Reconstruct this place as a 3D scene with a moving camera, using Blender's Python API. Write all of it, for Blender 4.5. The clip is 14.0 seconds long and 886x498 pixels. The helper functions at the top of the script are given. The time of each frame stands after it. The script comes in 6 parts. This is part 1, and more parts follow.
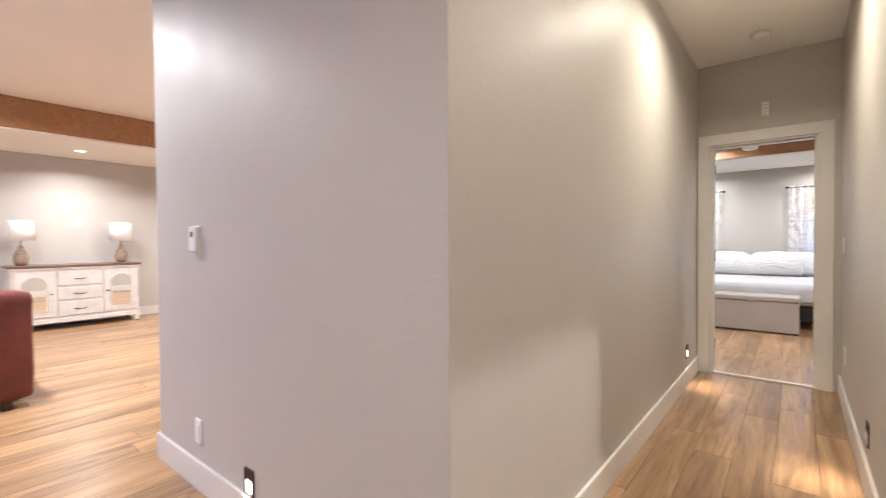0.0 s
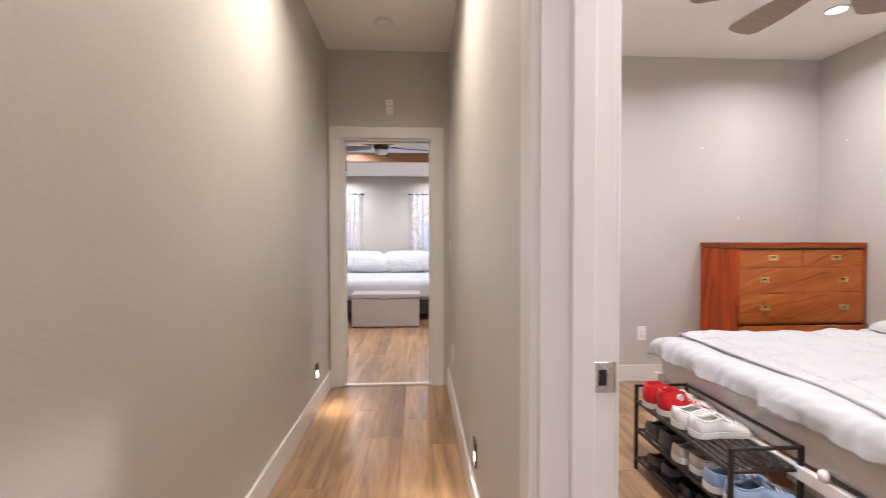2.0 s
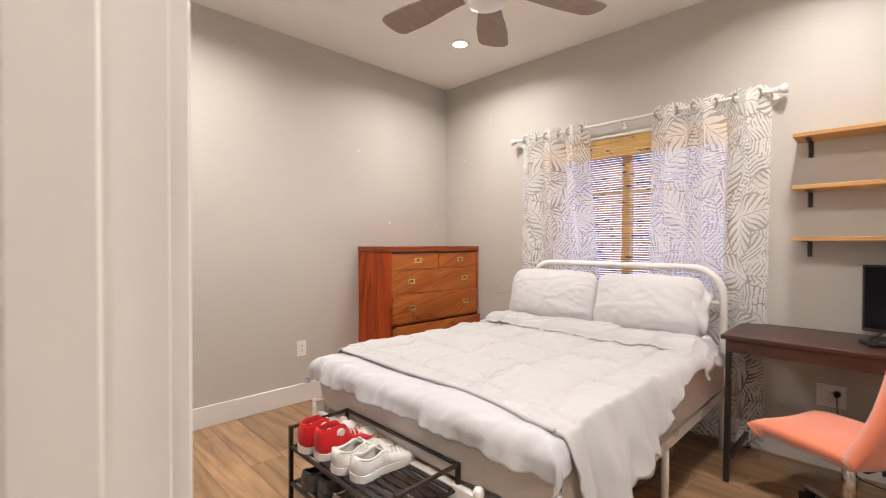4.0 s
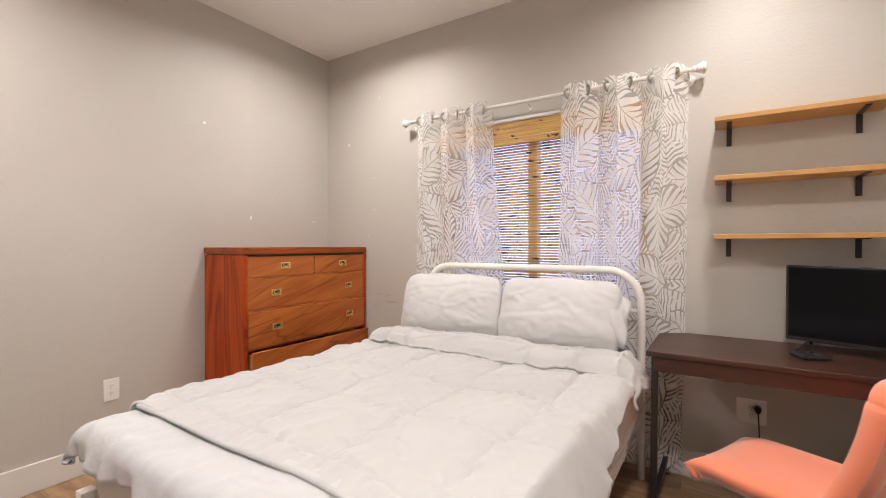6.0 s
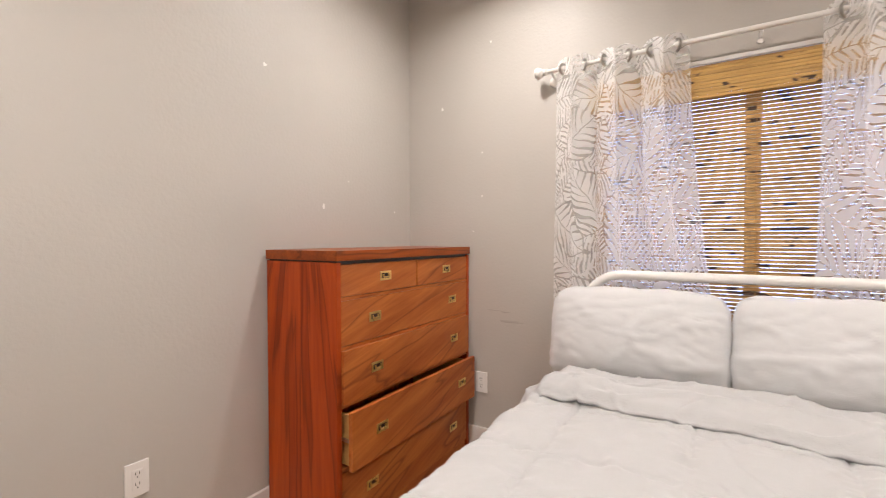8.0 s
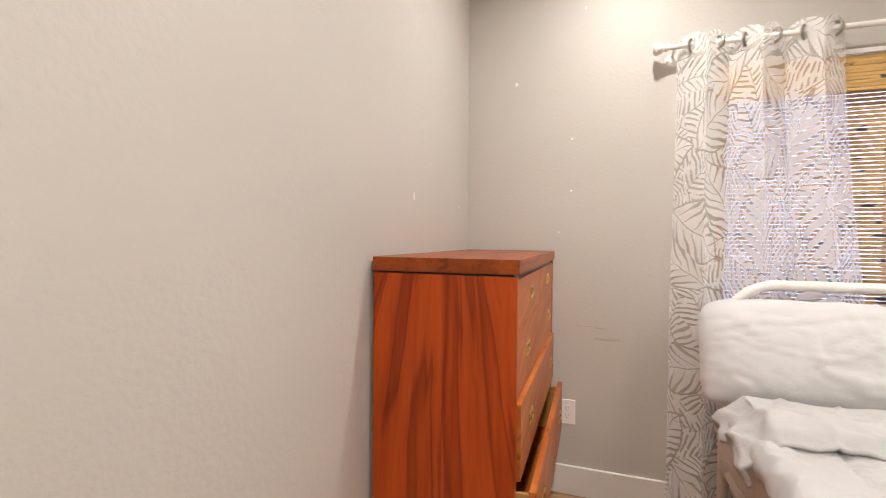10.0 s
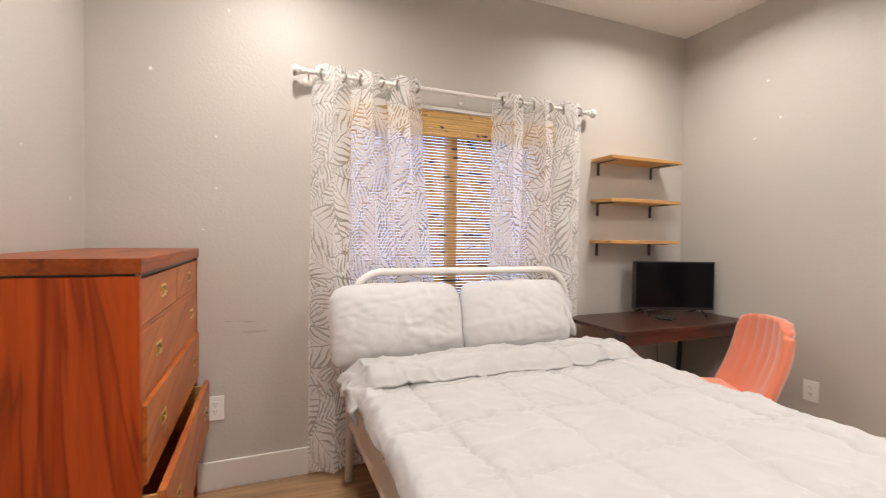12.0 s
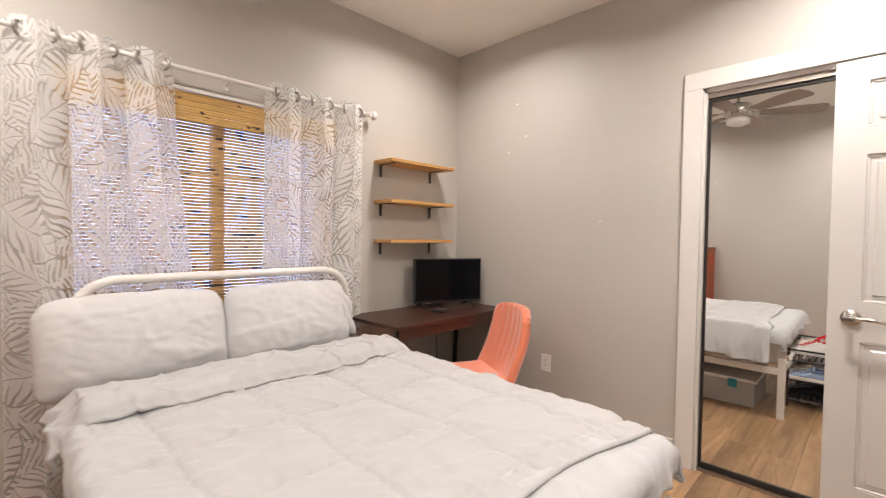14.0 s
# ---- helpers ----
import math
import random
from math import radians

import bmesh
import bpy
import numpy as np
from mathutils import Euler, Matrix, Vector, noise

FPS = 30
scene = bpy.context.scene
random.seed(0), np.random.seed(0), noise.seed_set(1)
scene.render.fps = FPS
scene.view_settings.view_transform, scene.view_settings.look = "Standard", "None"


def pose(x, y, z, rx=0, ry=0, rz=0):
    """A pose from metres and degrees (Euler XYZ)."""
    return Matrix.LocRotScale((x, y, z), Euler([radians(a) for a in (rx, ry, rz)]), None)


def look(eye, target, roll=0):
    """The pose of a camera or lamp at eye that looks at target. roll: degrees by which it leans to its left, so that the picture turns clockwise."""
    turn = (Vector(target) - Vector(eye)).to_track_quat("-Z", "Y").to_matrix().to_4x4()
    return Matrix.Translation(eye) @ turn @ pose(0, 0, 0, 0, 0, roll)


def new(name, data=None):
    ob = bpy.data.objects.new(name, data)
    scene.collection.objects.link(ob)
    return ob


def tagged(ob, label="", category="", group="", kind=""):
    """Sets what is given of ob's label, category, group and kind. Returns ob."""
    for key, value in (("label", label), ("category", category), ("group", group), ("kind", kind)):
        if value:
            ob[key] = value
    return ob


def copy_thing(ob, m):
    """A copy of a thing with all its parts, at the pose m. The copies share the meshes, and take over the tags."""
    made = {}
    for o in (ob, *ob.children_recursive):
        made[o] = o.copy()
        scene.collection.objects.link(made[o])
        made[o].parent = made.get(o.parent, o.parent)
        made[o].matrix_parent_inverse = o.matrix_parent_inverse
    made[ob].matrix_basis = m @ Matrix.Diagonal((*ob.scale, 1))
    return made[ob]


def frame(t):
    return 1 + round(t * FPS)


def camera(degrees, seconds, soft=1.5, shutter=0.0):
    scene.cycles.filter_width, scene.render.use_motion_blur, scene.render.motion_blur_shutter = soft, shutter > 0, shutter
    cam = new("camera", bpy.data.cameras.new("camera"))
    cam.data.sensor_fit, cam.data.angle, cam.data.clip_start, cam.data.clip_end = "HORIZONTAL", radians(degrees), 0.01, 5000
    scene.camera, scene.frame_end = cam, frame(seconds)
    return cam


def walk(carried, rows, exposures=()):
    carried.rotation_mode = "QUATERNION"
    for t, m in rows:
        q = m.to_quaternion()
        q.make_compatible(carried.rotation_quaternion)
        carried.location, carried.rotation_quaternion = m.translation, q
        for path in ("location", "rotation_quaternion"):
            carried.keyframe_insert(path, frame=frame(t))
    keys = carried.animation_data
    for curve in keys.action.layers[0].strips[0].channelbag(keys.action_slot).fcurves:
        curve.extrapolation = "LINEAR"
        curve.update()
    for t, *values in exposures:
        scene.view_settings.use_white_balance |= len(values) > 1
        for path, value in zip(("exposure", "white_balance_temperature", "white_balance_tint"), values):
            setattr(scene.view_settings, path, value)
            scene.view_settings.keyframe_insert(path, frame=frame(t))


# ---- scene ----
cam = camera(90.5, 14.0, soft=1.0, shutter=0.3)
PATH = [
    (0, (-0.175, 0.131, 1.199), (-1.431, 1.687, 1.164), -0.4),
    (0.5, (-0.242, 0.377, 1.195), (-1.205, 2.129, 1.153), -0.1),
    (1, (-0.244, 0.622, 1.223), (-0.945, 2.495, 1.175), -0.3),
    (1.5, (-0.259, 0.835, 1.226), (-0.585, 2.807, 1.175), -0.2),
    (2, (-0.158, 1.079, 1.217), (-0.047, 3.075, 1.169), -0.1),
    (2.5, (-0.057, 1.265, 1.214), (0.451, 3.199, 1.174), -0.1),
    (3, (0.004, 1.42, 1.211), (0.888, 3.214, 1.176), 0.1),
    (3.5, (0.075, 1.533, 1.201), (1.284, 3.126, 1.174), 0.2),
    (4, (0.155, 1.576, 1.207), (1.562, 2.997, 1.181), 0.1),
    (4.2, (0.19, 1.6, 1.212), (1.657, 2.959, 1.186), 0.1),
    (6.5, (0.832, 2.089, 1.189), (2.524, 3.155, 1.167), -0.1),
    (7, (0.926, 2.373, 1.224), (2.619, 3.438, 1.188), -0.2),
    (7.5, (0.995, 2.68, 1.215), (2.681, 3.753, 1.175), -0.1),
    (8, (1.047, 3.021, 1.224), (2.734, 4.096, 1.179), -0.1),
    (8.2, (1.057, 3.152, 1.223), (2.738, 4.235, 1.176), -0.1),
    (10.3, (1.089, 4.127, 1.234), (3.043, 4.551, 1.187), 0.6),
    (10.5, (1.054, 4.139, 1.231), (3.039, 4.377, 1.189), 0.5),
    (11, (1.01, 4.083, 1.223), (3.005, 3.943, 1.19), -0.0),
    (11.5, (0.953, 4.021, 1.254), (2.896, 3.551, 1.194), 0.5),
    (12, (0.907, 3.963, 1.239), (2.761, 3.213, 1.193), 0.7),
    (12.5, (0.923, 3.977, 1.25), (2.644, 2.96, 1.206), 0.7),
    (13, (0.907, 3.968, 1.253), (2.51, 2.772, 1.212), 0.8),
    (13.5, (0.834, 3.905, 1.279), (2.346, 2.597, 1.222), 0.8),
    (14, (0.804, 3.764, 1.271), (2.206, 2.339, 1.213), 0.8),
]
walk(cam, [(t, look(eye, target, roll)) for t, eye, target, roll in PATH],
     exposures=[(0.0, 0.22, 6050, 10), (0.5, 0.20, 6600, 12), (1.0, 0.22, 6450, 11), (1.5, 0.36, 5950, 13), (2.0, 0.16, 5850, 14), (2.5, 0.11, 5850, 15),
                (3.0, 0.17, 6050, 13), (3.5, 0.08, 6250, 11), (4.2, 0.02, 6350, 11), (6.5, -0.04, 6350, 11), (8.2, -0.05, 6350, 11), (10.4, 0.12, 6400, 9), (11.5, 0.02, 6450, 10), (14.0, -0.08, 6450, 11)])

# ---- world and large lights ----
world = bpy.data.worlds.new("sky_world")
scene.world = world
world.use_nodes = True
wn = world.node_tree
sky = wn.nodes.new("ShaderNodeTexSky")
sky.sky_type, sky.sun_disc = "NISHITA", False
sky.sun_elevation, sky.sun_rotation = radians(32), radians(150)
wn.links.new(sky.outputs[0], wn.nodes["Background"].inputs[0])
wn.nodes["Background"].inputs[1].default_value = 0.14

sun_data = bpy.data.lights.new("sun", "SUN")
sun_data.energy, sun_data.angle, sun_data.color = 2.0, radians(2), (1.0, 0.95, 0.88)
sun = new("sun", sun_data)
sun.matrix_world = look((0, 0, 20), (6, -9, 10))

WARM = (1.0, 0.92, 0.85)
SOFT = (1.0, 0.87, 0.68)
DAY = (0.34, 0.50, 1.0)


def area_lamp(name, m, power, color, size, size_y=0.0, spread=180):
    data = bpy.data.lights.new(name, "AREA")
    data.energy, data.color, data.size, data.spread = power, color, size, radians(spread)
    if size_y:
        data.shape, data.size_y = "RECTANGLE", size_y
    else:
        data.shape = "DISK"
    ob = new(name, data)
    ob.matrix_world = m
    return ob


# daylight standing in the window openings
area_lamp("window_daylight", look((3.55, 2.9, 1.79), (2.0, 2.9, 1.70)), 8, DAY, 1.3, 0.36)
area_lamp("window_daylight", look((3.55, 2.9, 1.24), (2.0, 2.9, 1.2)), 14.0, (0.38, 0.52, 1.0), 1.3, 0.72)
area_lamp("window_daylight", look((0.4, 9.75, 1.35), (0.2, 6.0, 1.1)), 8, DAY, 0.9, 1.2)
area_lamp("window_daylight", look((-1.98, 9.75, 1.35), (-1.7, 6.0, 1.1)), 6, DAY, 0.9, 1.2)
area_lamp("window_daylight", look((-3.2, -2.96, 1.4), (-4.6, 1.0, 0.6)), 42, DAY, 1.6, 1.5)


# ---- materials ----
def shader(name, rough=0.5, metal=0.0, color=(0.5, 0.5, 0.5), spec=0.5):
    m = bpy.data.materials.new(name)
    m.use_nodes = True
    nt = m.node_tree
    b = nt.nodes["Principled BSDF"]
    b.inputs["Base Color"].default_value = (*color, 1)
    b.inputs["Roughness"].default_value = rough
    b.inputs["Metallic"].default_value = metal
    b.inputs["Specular IOR Level"].default_value = spec
    return m, nt, b


def node(nt, kind, **values):
    n = nt.nodes.new(kind)
    for key, value in values.items():
        n.inputs[key].default_value = value
    return n


def math_node(nt, op, a, b=0.0, clamp=False):
    n = nt.nodes.new("ShaderNodeMath")
    n.operation, n.use_clamp = op, clamp
    for i, v in enumerate((a, b)):
        if isinstance(v, (int, float)):
            n.inputs[i].default_value = v
        else:
            nt.links.new(v, n.inputs[i])
    return n.outputs[0]


def ramp(nt, fac, stops):
    n = nt.nodes.new("ShaderNodeValToRGB")
    e = n.color_ramp.elements
    while len(e) < len(stops):
        e.new(0.5)
    for el, (p, c) in zip(e, stops):
        el.position, el.color = p, (*c, 1)
    nt.links.new(fac, n.inputs[0])
    return n.outputs[0]


def mapped(nt, scale=(1, 1, 1), kind="Object", turn=(0, 0, 0), shift=None):
    """Coordinates of a thing, stretched; shift adds a socket to them."""
    tc = nt.nodes.new("ShaderNodeTexCoord")
    mp = nt.nodes.new("ShaderNodeMapping")
    mp.inputs["Scale"].default_value = scale
    mp.inputs["Rotation"].default_value = turn
    out = tc.outputs[kind]
    if shift is not None:
        add = nt.nodes.new("ShaderNodeVectorMath")
        add.operation = "ADD"
        nt.links.new(out, add.inputs[0])
        nt.links.new(shift, add.inputs[1])
        out = add.outputs[0]
    nt.links.new(out, mp.inputs["Vector"])
    return mp.outputs[0]


def noise_fac(nt, vec, scale, detail=4.0, rough=0.55, distort=0.0):
    n = node(nt, "ShaderNodeTexNoise", Scale=scale, Detail=detail, Roughness=rough, Distortion=distort)
    nt.links.new(vec, n.inputs["Vector"])
    return n.outputs["Fac"]


def bump(nt, b, height, strength, distance=0.002):
    n = node(nt, "ShaderNodeBump", Strength=strength, Distance=distance)
    nt.links.new(height, n.inputs["Height"])
    nt.links.new(n.outputs[0], b.inputs["Normal"])


def shade(c, k):
    return tuple(min(1, v * k) for v in c)


def paint(name, color, rough=0.5, grain=90, relief=0.15, spread=0.05, mottle=1.3):
    m, nt, b = shader(name, rough, 0, color)
    v = mapped(nt)
    big = noise_fac(nt, v, mottle, 5)
    nt.links.new(ramp(nt, big, [(0.3, shade(color, 1 - spread)), (0.7, shade(color, 1 + spread))]), b.inputs["Base Color"])
    r = math_node(nt, "MULTIPLY_ADD", noise_fac(nt, v, 4.0, 3), 0.16)
    nt.nodes[-1].inputs[2].default_value = rough - 0.08
    nt.links.new(r, b.inputs["Roughness"])
    bump(nt, b, noise_fac(nt, v, grain, 3), relief, 0.003)
    return m


def wood(name, light, dark, axis="y", rough=0.4, across=14.0, along=0.9, contrast=(0.3, 0.72), vary=False, relief=0.12, coat=0.0, streak=None):
    """Grain that runs along one axis of the thing."""
    m, nt, b = shader(name, rough, 0, light)
    s = {"x": (along, across, across), "y": (across, along, across), "z": (across, across, along)}[axis]
    shift = None
    if vary:
        info = nt.nodes.new("ShaderNodeObjectInfo")
        sc = nt.nodes.new("ShaderNodeVectorMath")
        sc.operation = "SCALE"
        sc.inputs[0].default_value = (17.3, 31.7, 9.1)
        nt.links.new(info.outputs["Random"], sc.inputs["Scale"])
        shift = sc.outputs[0]
    v = mapped(nt, s, shift=shift)
    a = noise_fac(nt, v, 1.0, 6, 0.62, 1.2)
    fine = noise_fac(nt, mapped(nt, tuple(k * 6 for k in s), shift=shift), 1.0, 3, 0.6, 0.3)
    mix = math_node(nt, "ADD", math_node(nt, "MULTIPLY", a, 0.78), math_node(nt, "MULTIPLY", fine, 0.22))
    stops = [(contrast[0], dark), ((contrast[0] + contrast[1]) / 2, tuple((p + q) / 2 for p, q in zip(light, dark))), (contrast[1], light)]
    col = ramp(nt, mix, stops)
    if streak:
        st = noise_fac(nt, mapped(nt, tuple(k * 0.55 for k in s), shift=shift), 1.0, 2, 0.5, 2.2)
        lines = ramp(nt, st, [(0.44, (0, 0, 0)), (0.49, (1, 1, 1)), (0.54, (0, 0, 0))])
        mx = nt.nodes.new("ShaderNodeMix")
        mx.data_type = "RGBA"
        nt.links.new(math_node(nt, "MULTIPLY", lines, 0.6), mx.inputs[0])
        nt.links.new(col, mx.inputs[6])
        mx.inputs[7].default_value = (*streak, 1)
        col = mx.outputs[2]
    if vary:
        hs = nt.nodes.new("ShaderNodeHueSaturation")
        val = nt.nodes.new("ShaderNodeMath")
        val.operation = "MULTIPLY_ADD"
        nt.links.new(info.outputs["Random"], val.inputs[0])
        val.inputs[1].default_value, val.inputs[2].default_value = 0.34, 0.83
        nt.links.new(val.outputs[0], hs.inputs["Value"])
        nt.links.new(col, hs.inputs["Color"])
        col = hs.outputs[0]
    nt.links.new(col, b.inputs["Base Color"])
    b.inputs["Coat Weight"].default_value, b.inputs["Coat Roughness"].default_value = coat, 0.15
    bump(nt, b, mix, relief, 0.001)
    return m


def tinted(nt, b, tone, lines, light, dark, streak):
    """Two-tone grain with darker figure lines, into the base colour."""
    col = ramp(nt, tone, [(0.32, dark), (0.5, tuple((p + q) / 2 for p, q in zip(light, dark))), (0.68, light)])
    mx = nt.nodes.new("ShaderNodeMix")
    mx.data_type = "RGBA"
    nt.links.new(math_node(nt, "MULTIPLY", lines, 0.55), mx.inputs[0])
    nt.links.new(col, mx.inputs[6])
    mx.inputs[7].default_value = (*streak, 1)
    nt.links.new(mx.outputs[2], b.inputs["Base Color"])
    b.inputs["Coat Weight"].default_value, b.inputs["Coat Roughness"].default_value = 0.06, 0.2
    bump(nt, b, tone, 0.05, 0.001)


def figure_lines(nt, vec, scale, at=0.5, half=0.035):
    f = noise_fac(nt, vec, scale, 2, 0.45, 0.3)
    return ramp(nt, f, [(at - half, (0, 0, 0)), (at, (1, 1, 1)), (at + half * 0.5, (0, 0, 0))])


def flame_wood(name, light, dark, streak, mid=4.47, top=1.13):
    """Book-matched veneer of an upright panel: grain that flares from the middle towards the floor."""
    m, nt, b = shader(name, 0.38, 0, light)
    tc = nt.nodes.new("ShaderNodeTexCoord")
    sep = nt.nodes.new("ShaderNodeSeparateXYZ")
    nt.links.new(tc.outputs["Object"], sep.inputs[0])
    wob = math_node(nt, "MULTIPLY", math_node(nt, "SUBTRACT", noise_fac(nt, mapped(nt, (3, 3, 2.2)), 1.0, 2), 0.5), 0.05)
    off = math_node(nt, "ADD", math_node(nt, "ABSOLUTE", math_node(nt, "SUBTRACT", sep.outputs[1], mid)), wob)
    flare = math_node(nt, "ADD", 0.62, math_node(nt, "MULTIPLY", math_node(nt, "SUBTRACT", top, sep.outputs[2]), 0.85))
    q = math_node(nt, "DIVIDE", off, flare)
    vec = nt.nodes.new("ShaderNodeCombineXYZ")
    nt.links.new(math_node(nt, "MULTIPLY", q, 17.0), vec.inputs[0])
    nt.links.new(math_node(nt, "MULTIPLY", sep.outputs[2], 0.7), vec.inputs[1])
    nt.links.new(math_node(nt, "MULTIPLY", math_node(nt, "SIGN", math_node(nt, "SUBTRACT", sep.outputs[1], mid)), 0.35), vec.inputs[2])
    tone = math_node(nt, "ADD", math_node(nt, "MULTIPLY", noise_fac(nt, vec.outputs[0], 0.8, 5, 0.6), 0.7), math_node(nt, "MULTIPLY", noise_fac(nt, mapped(nt, (70, 70, 4)), 1.0, 3), 0.3))
    tinted(nt, b, tone, figure_lines(nt, vec.outputs[0], 0.8, 0.45, 0.06), light, dark, streak)
    return m


def slant_wood(name, light, dark, streak, tilt):
    """Level veneer whose figure runs at a slant and bends, different on every board."""
    m, nt, b = shader(name, 0.38, 0, light)
    info = nt.nodes.new("ShaderNodeObjectInfo")
    sc = nt.nodes.new("ShaderNodeVectorMath")
    sc.operation = "SCALE"
    sc.inputs[0].default_value = (17.3, 3.7, 9.1)
    nt.links.new(info.outputs["Random"], sc.inputs["Scale"])
    turned = mapped(nt, (1, 1, 1), turn=(0, radians(tilt), 0), shift=sc.outputs[0])

    def stretch(x, z):
        mp = nt.nodes.new("ShaderNodeMapping")
        mp.inputs["Scale"].default_value = (x, z, z)
        nt.links.new(turned, mp.inputs["Vector"])
        return mp.outputs[0]

    tone = math_node(nt, "ADD", math_node(nt, "MULTIPLY", noise_fac(nt, stretch(1.2, 11), 1.0, 5, 0.6, 0.5), 0.72), math_node(nt, "MULTIPLY", noise_fac(nt, stretch(6, 90), 1.0, 3), 0.28))
    tinted(nt, b, tone, figure_lines(nt, stretch(0.8, 6), 1.0, 0.5, 0.022), light, dark, streak)
    return m


def cloth(name, color, rough=0.9, weave=260, relief=0.25, spread=0.05, sheen=0.2, fold=7.0, fold_relief=0.0):
    m, nt, b = shader(name, rough, 0, color, 0.25)
    v = mapped(nt)
    nt.links.new(ramp(nt, noise_fac(nt, v, 3.0, 4), [(0.3, shade(color, 1 - spread)), (0.7, shade(color, 1 + spread))]), b.inputs["Base Color"])
    b.inputs["Sheen Weight"].default_value = sheen
    h = noise_fac(nt, v, weave, 2)
    if fold_relief:
        h = math_node(nt, "ADD", math_node(nt, "MULTIPLY", h, 0.12), math_node(nt, "MULTIPLY", noise_fac(nt, v, fold, 5, 0.55, 0.4), fold_relief))
        bump(nt, b, h, 0.5, 0.016)
    else:
        bump(nt, b, h, relief, 0.001)
    return m


def metal(name, color, rough=0.3, spread=0.06):
    m, nt, b = shader(name, rough, 1.0, color)
    v = mapped(nt)
    r = math_node(nt, "MULTIPLY_ADD", noise_fac(nt, v, 30, 3), 0.2)
    nt.nodes[-1].inputs[2].default_value = max(0.02, rough - 0.1)
    nt.links.new(r, b.inputs["Roughness"])
    nt.links.new(ramp(nt, noise_fac(nt, v, 12, 3), [(0.3, shade(color, 1 - spread)), (0.7, shade(color, 1 + spread))]), b.inputs["Base Color"])
    return m


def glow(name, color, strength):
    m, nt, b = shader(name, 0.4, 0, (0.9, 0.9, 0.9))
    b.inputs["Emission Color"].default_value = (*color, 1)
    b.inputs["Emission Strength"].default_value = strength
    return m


def glass(name):
    m = bpy.data.materials.new(name)
    m.use_nodes = True
    nt = m.node_tree
    b = nt.nodes["Principled BSDF"]
    b.inputs["Transmission Weight"].default_value, b.inputs["Roughness"].default_value, b.inputs["IOR"].default_value = 1.0, 0.02, 1.45
    return m


def cell_axes(nt, v, scale, randomness):
    """Coordinates along and across a random direction, round the centre of each cell, with the cell's seeds."""
    vor = node(nt, "ShaderNodeTexVoronoi", Scale=scale, Randomness=randomness)
    vor.voronoi_dimensions = "2D"
    nt.links.new(v, vor.inputs["Vector"])
    sub = nt.nodes.new("ShaderNodeVectorMath")
    sub.operation = "SUBTRACT"
    nt.links.new(v, sub.inputs[0])
    nt.links.new(vor.outputs["Position"], sub.inputs[1])
    sep = nt.nodes.new("ShaderNodeSeparateXYZ")
    nt.links.new(sub.outputs[0], sep.inputs[0])
    seed = nt.nodes.new("ShaderNodeSeparateColor")
    nt.links.new(vor.outputs["Color"], seed.inputs[0])
    turn = math_node(nt, "MULTIPLY", seed.outputs[0], 6.283)
    c, k = math_node(nt, "COSINE", turn), math_node(nt, "SINE", turn)
    dx, dy = sep.outputs[0], sep.outputs[1]
    along = math_node(nt, "ADD", math_node(nt, "MULTIPLY", dx, c), math_node(nt, "MULTIPLY", dy, k))
    across = math_node(nt, "ABSOLUTE", math_node(nt, "SUBTRACT", math_node(nt, "MULTIPLY", dy, c), math_node(nt, "MULTIPLY", dx, k)))
    return along, across, seed


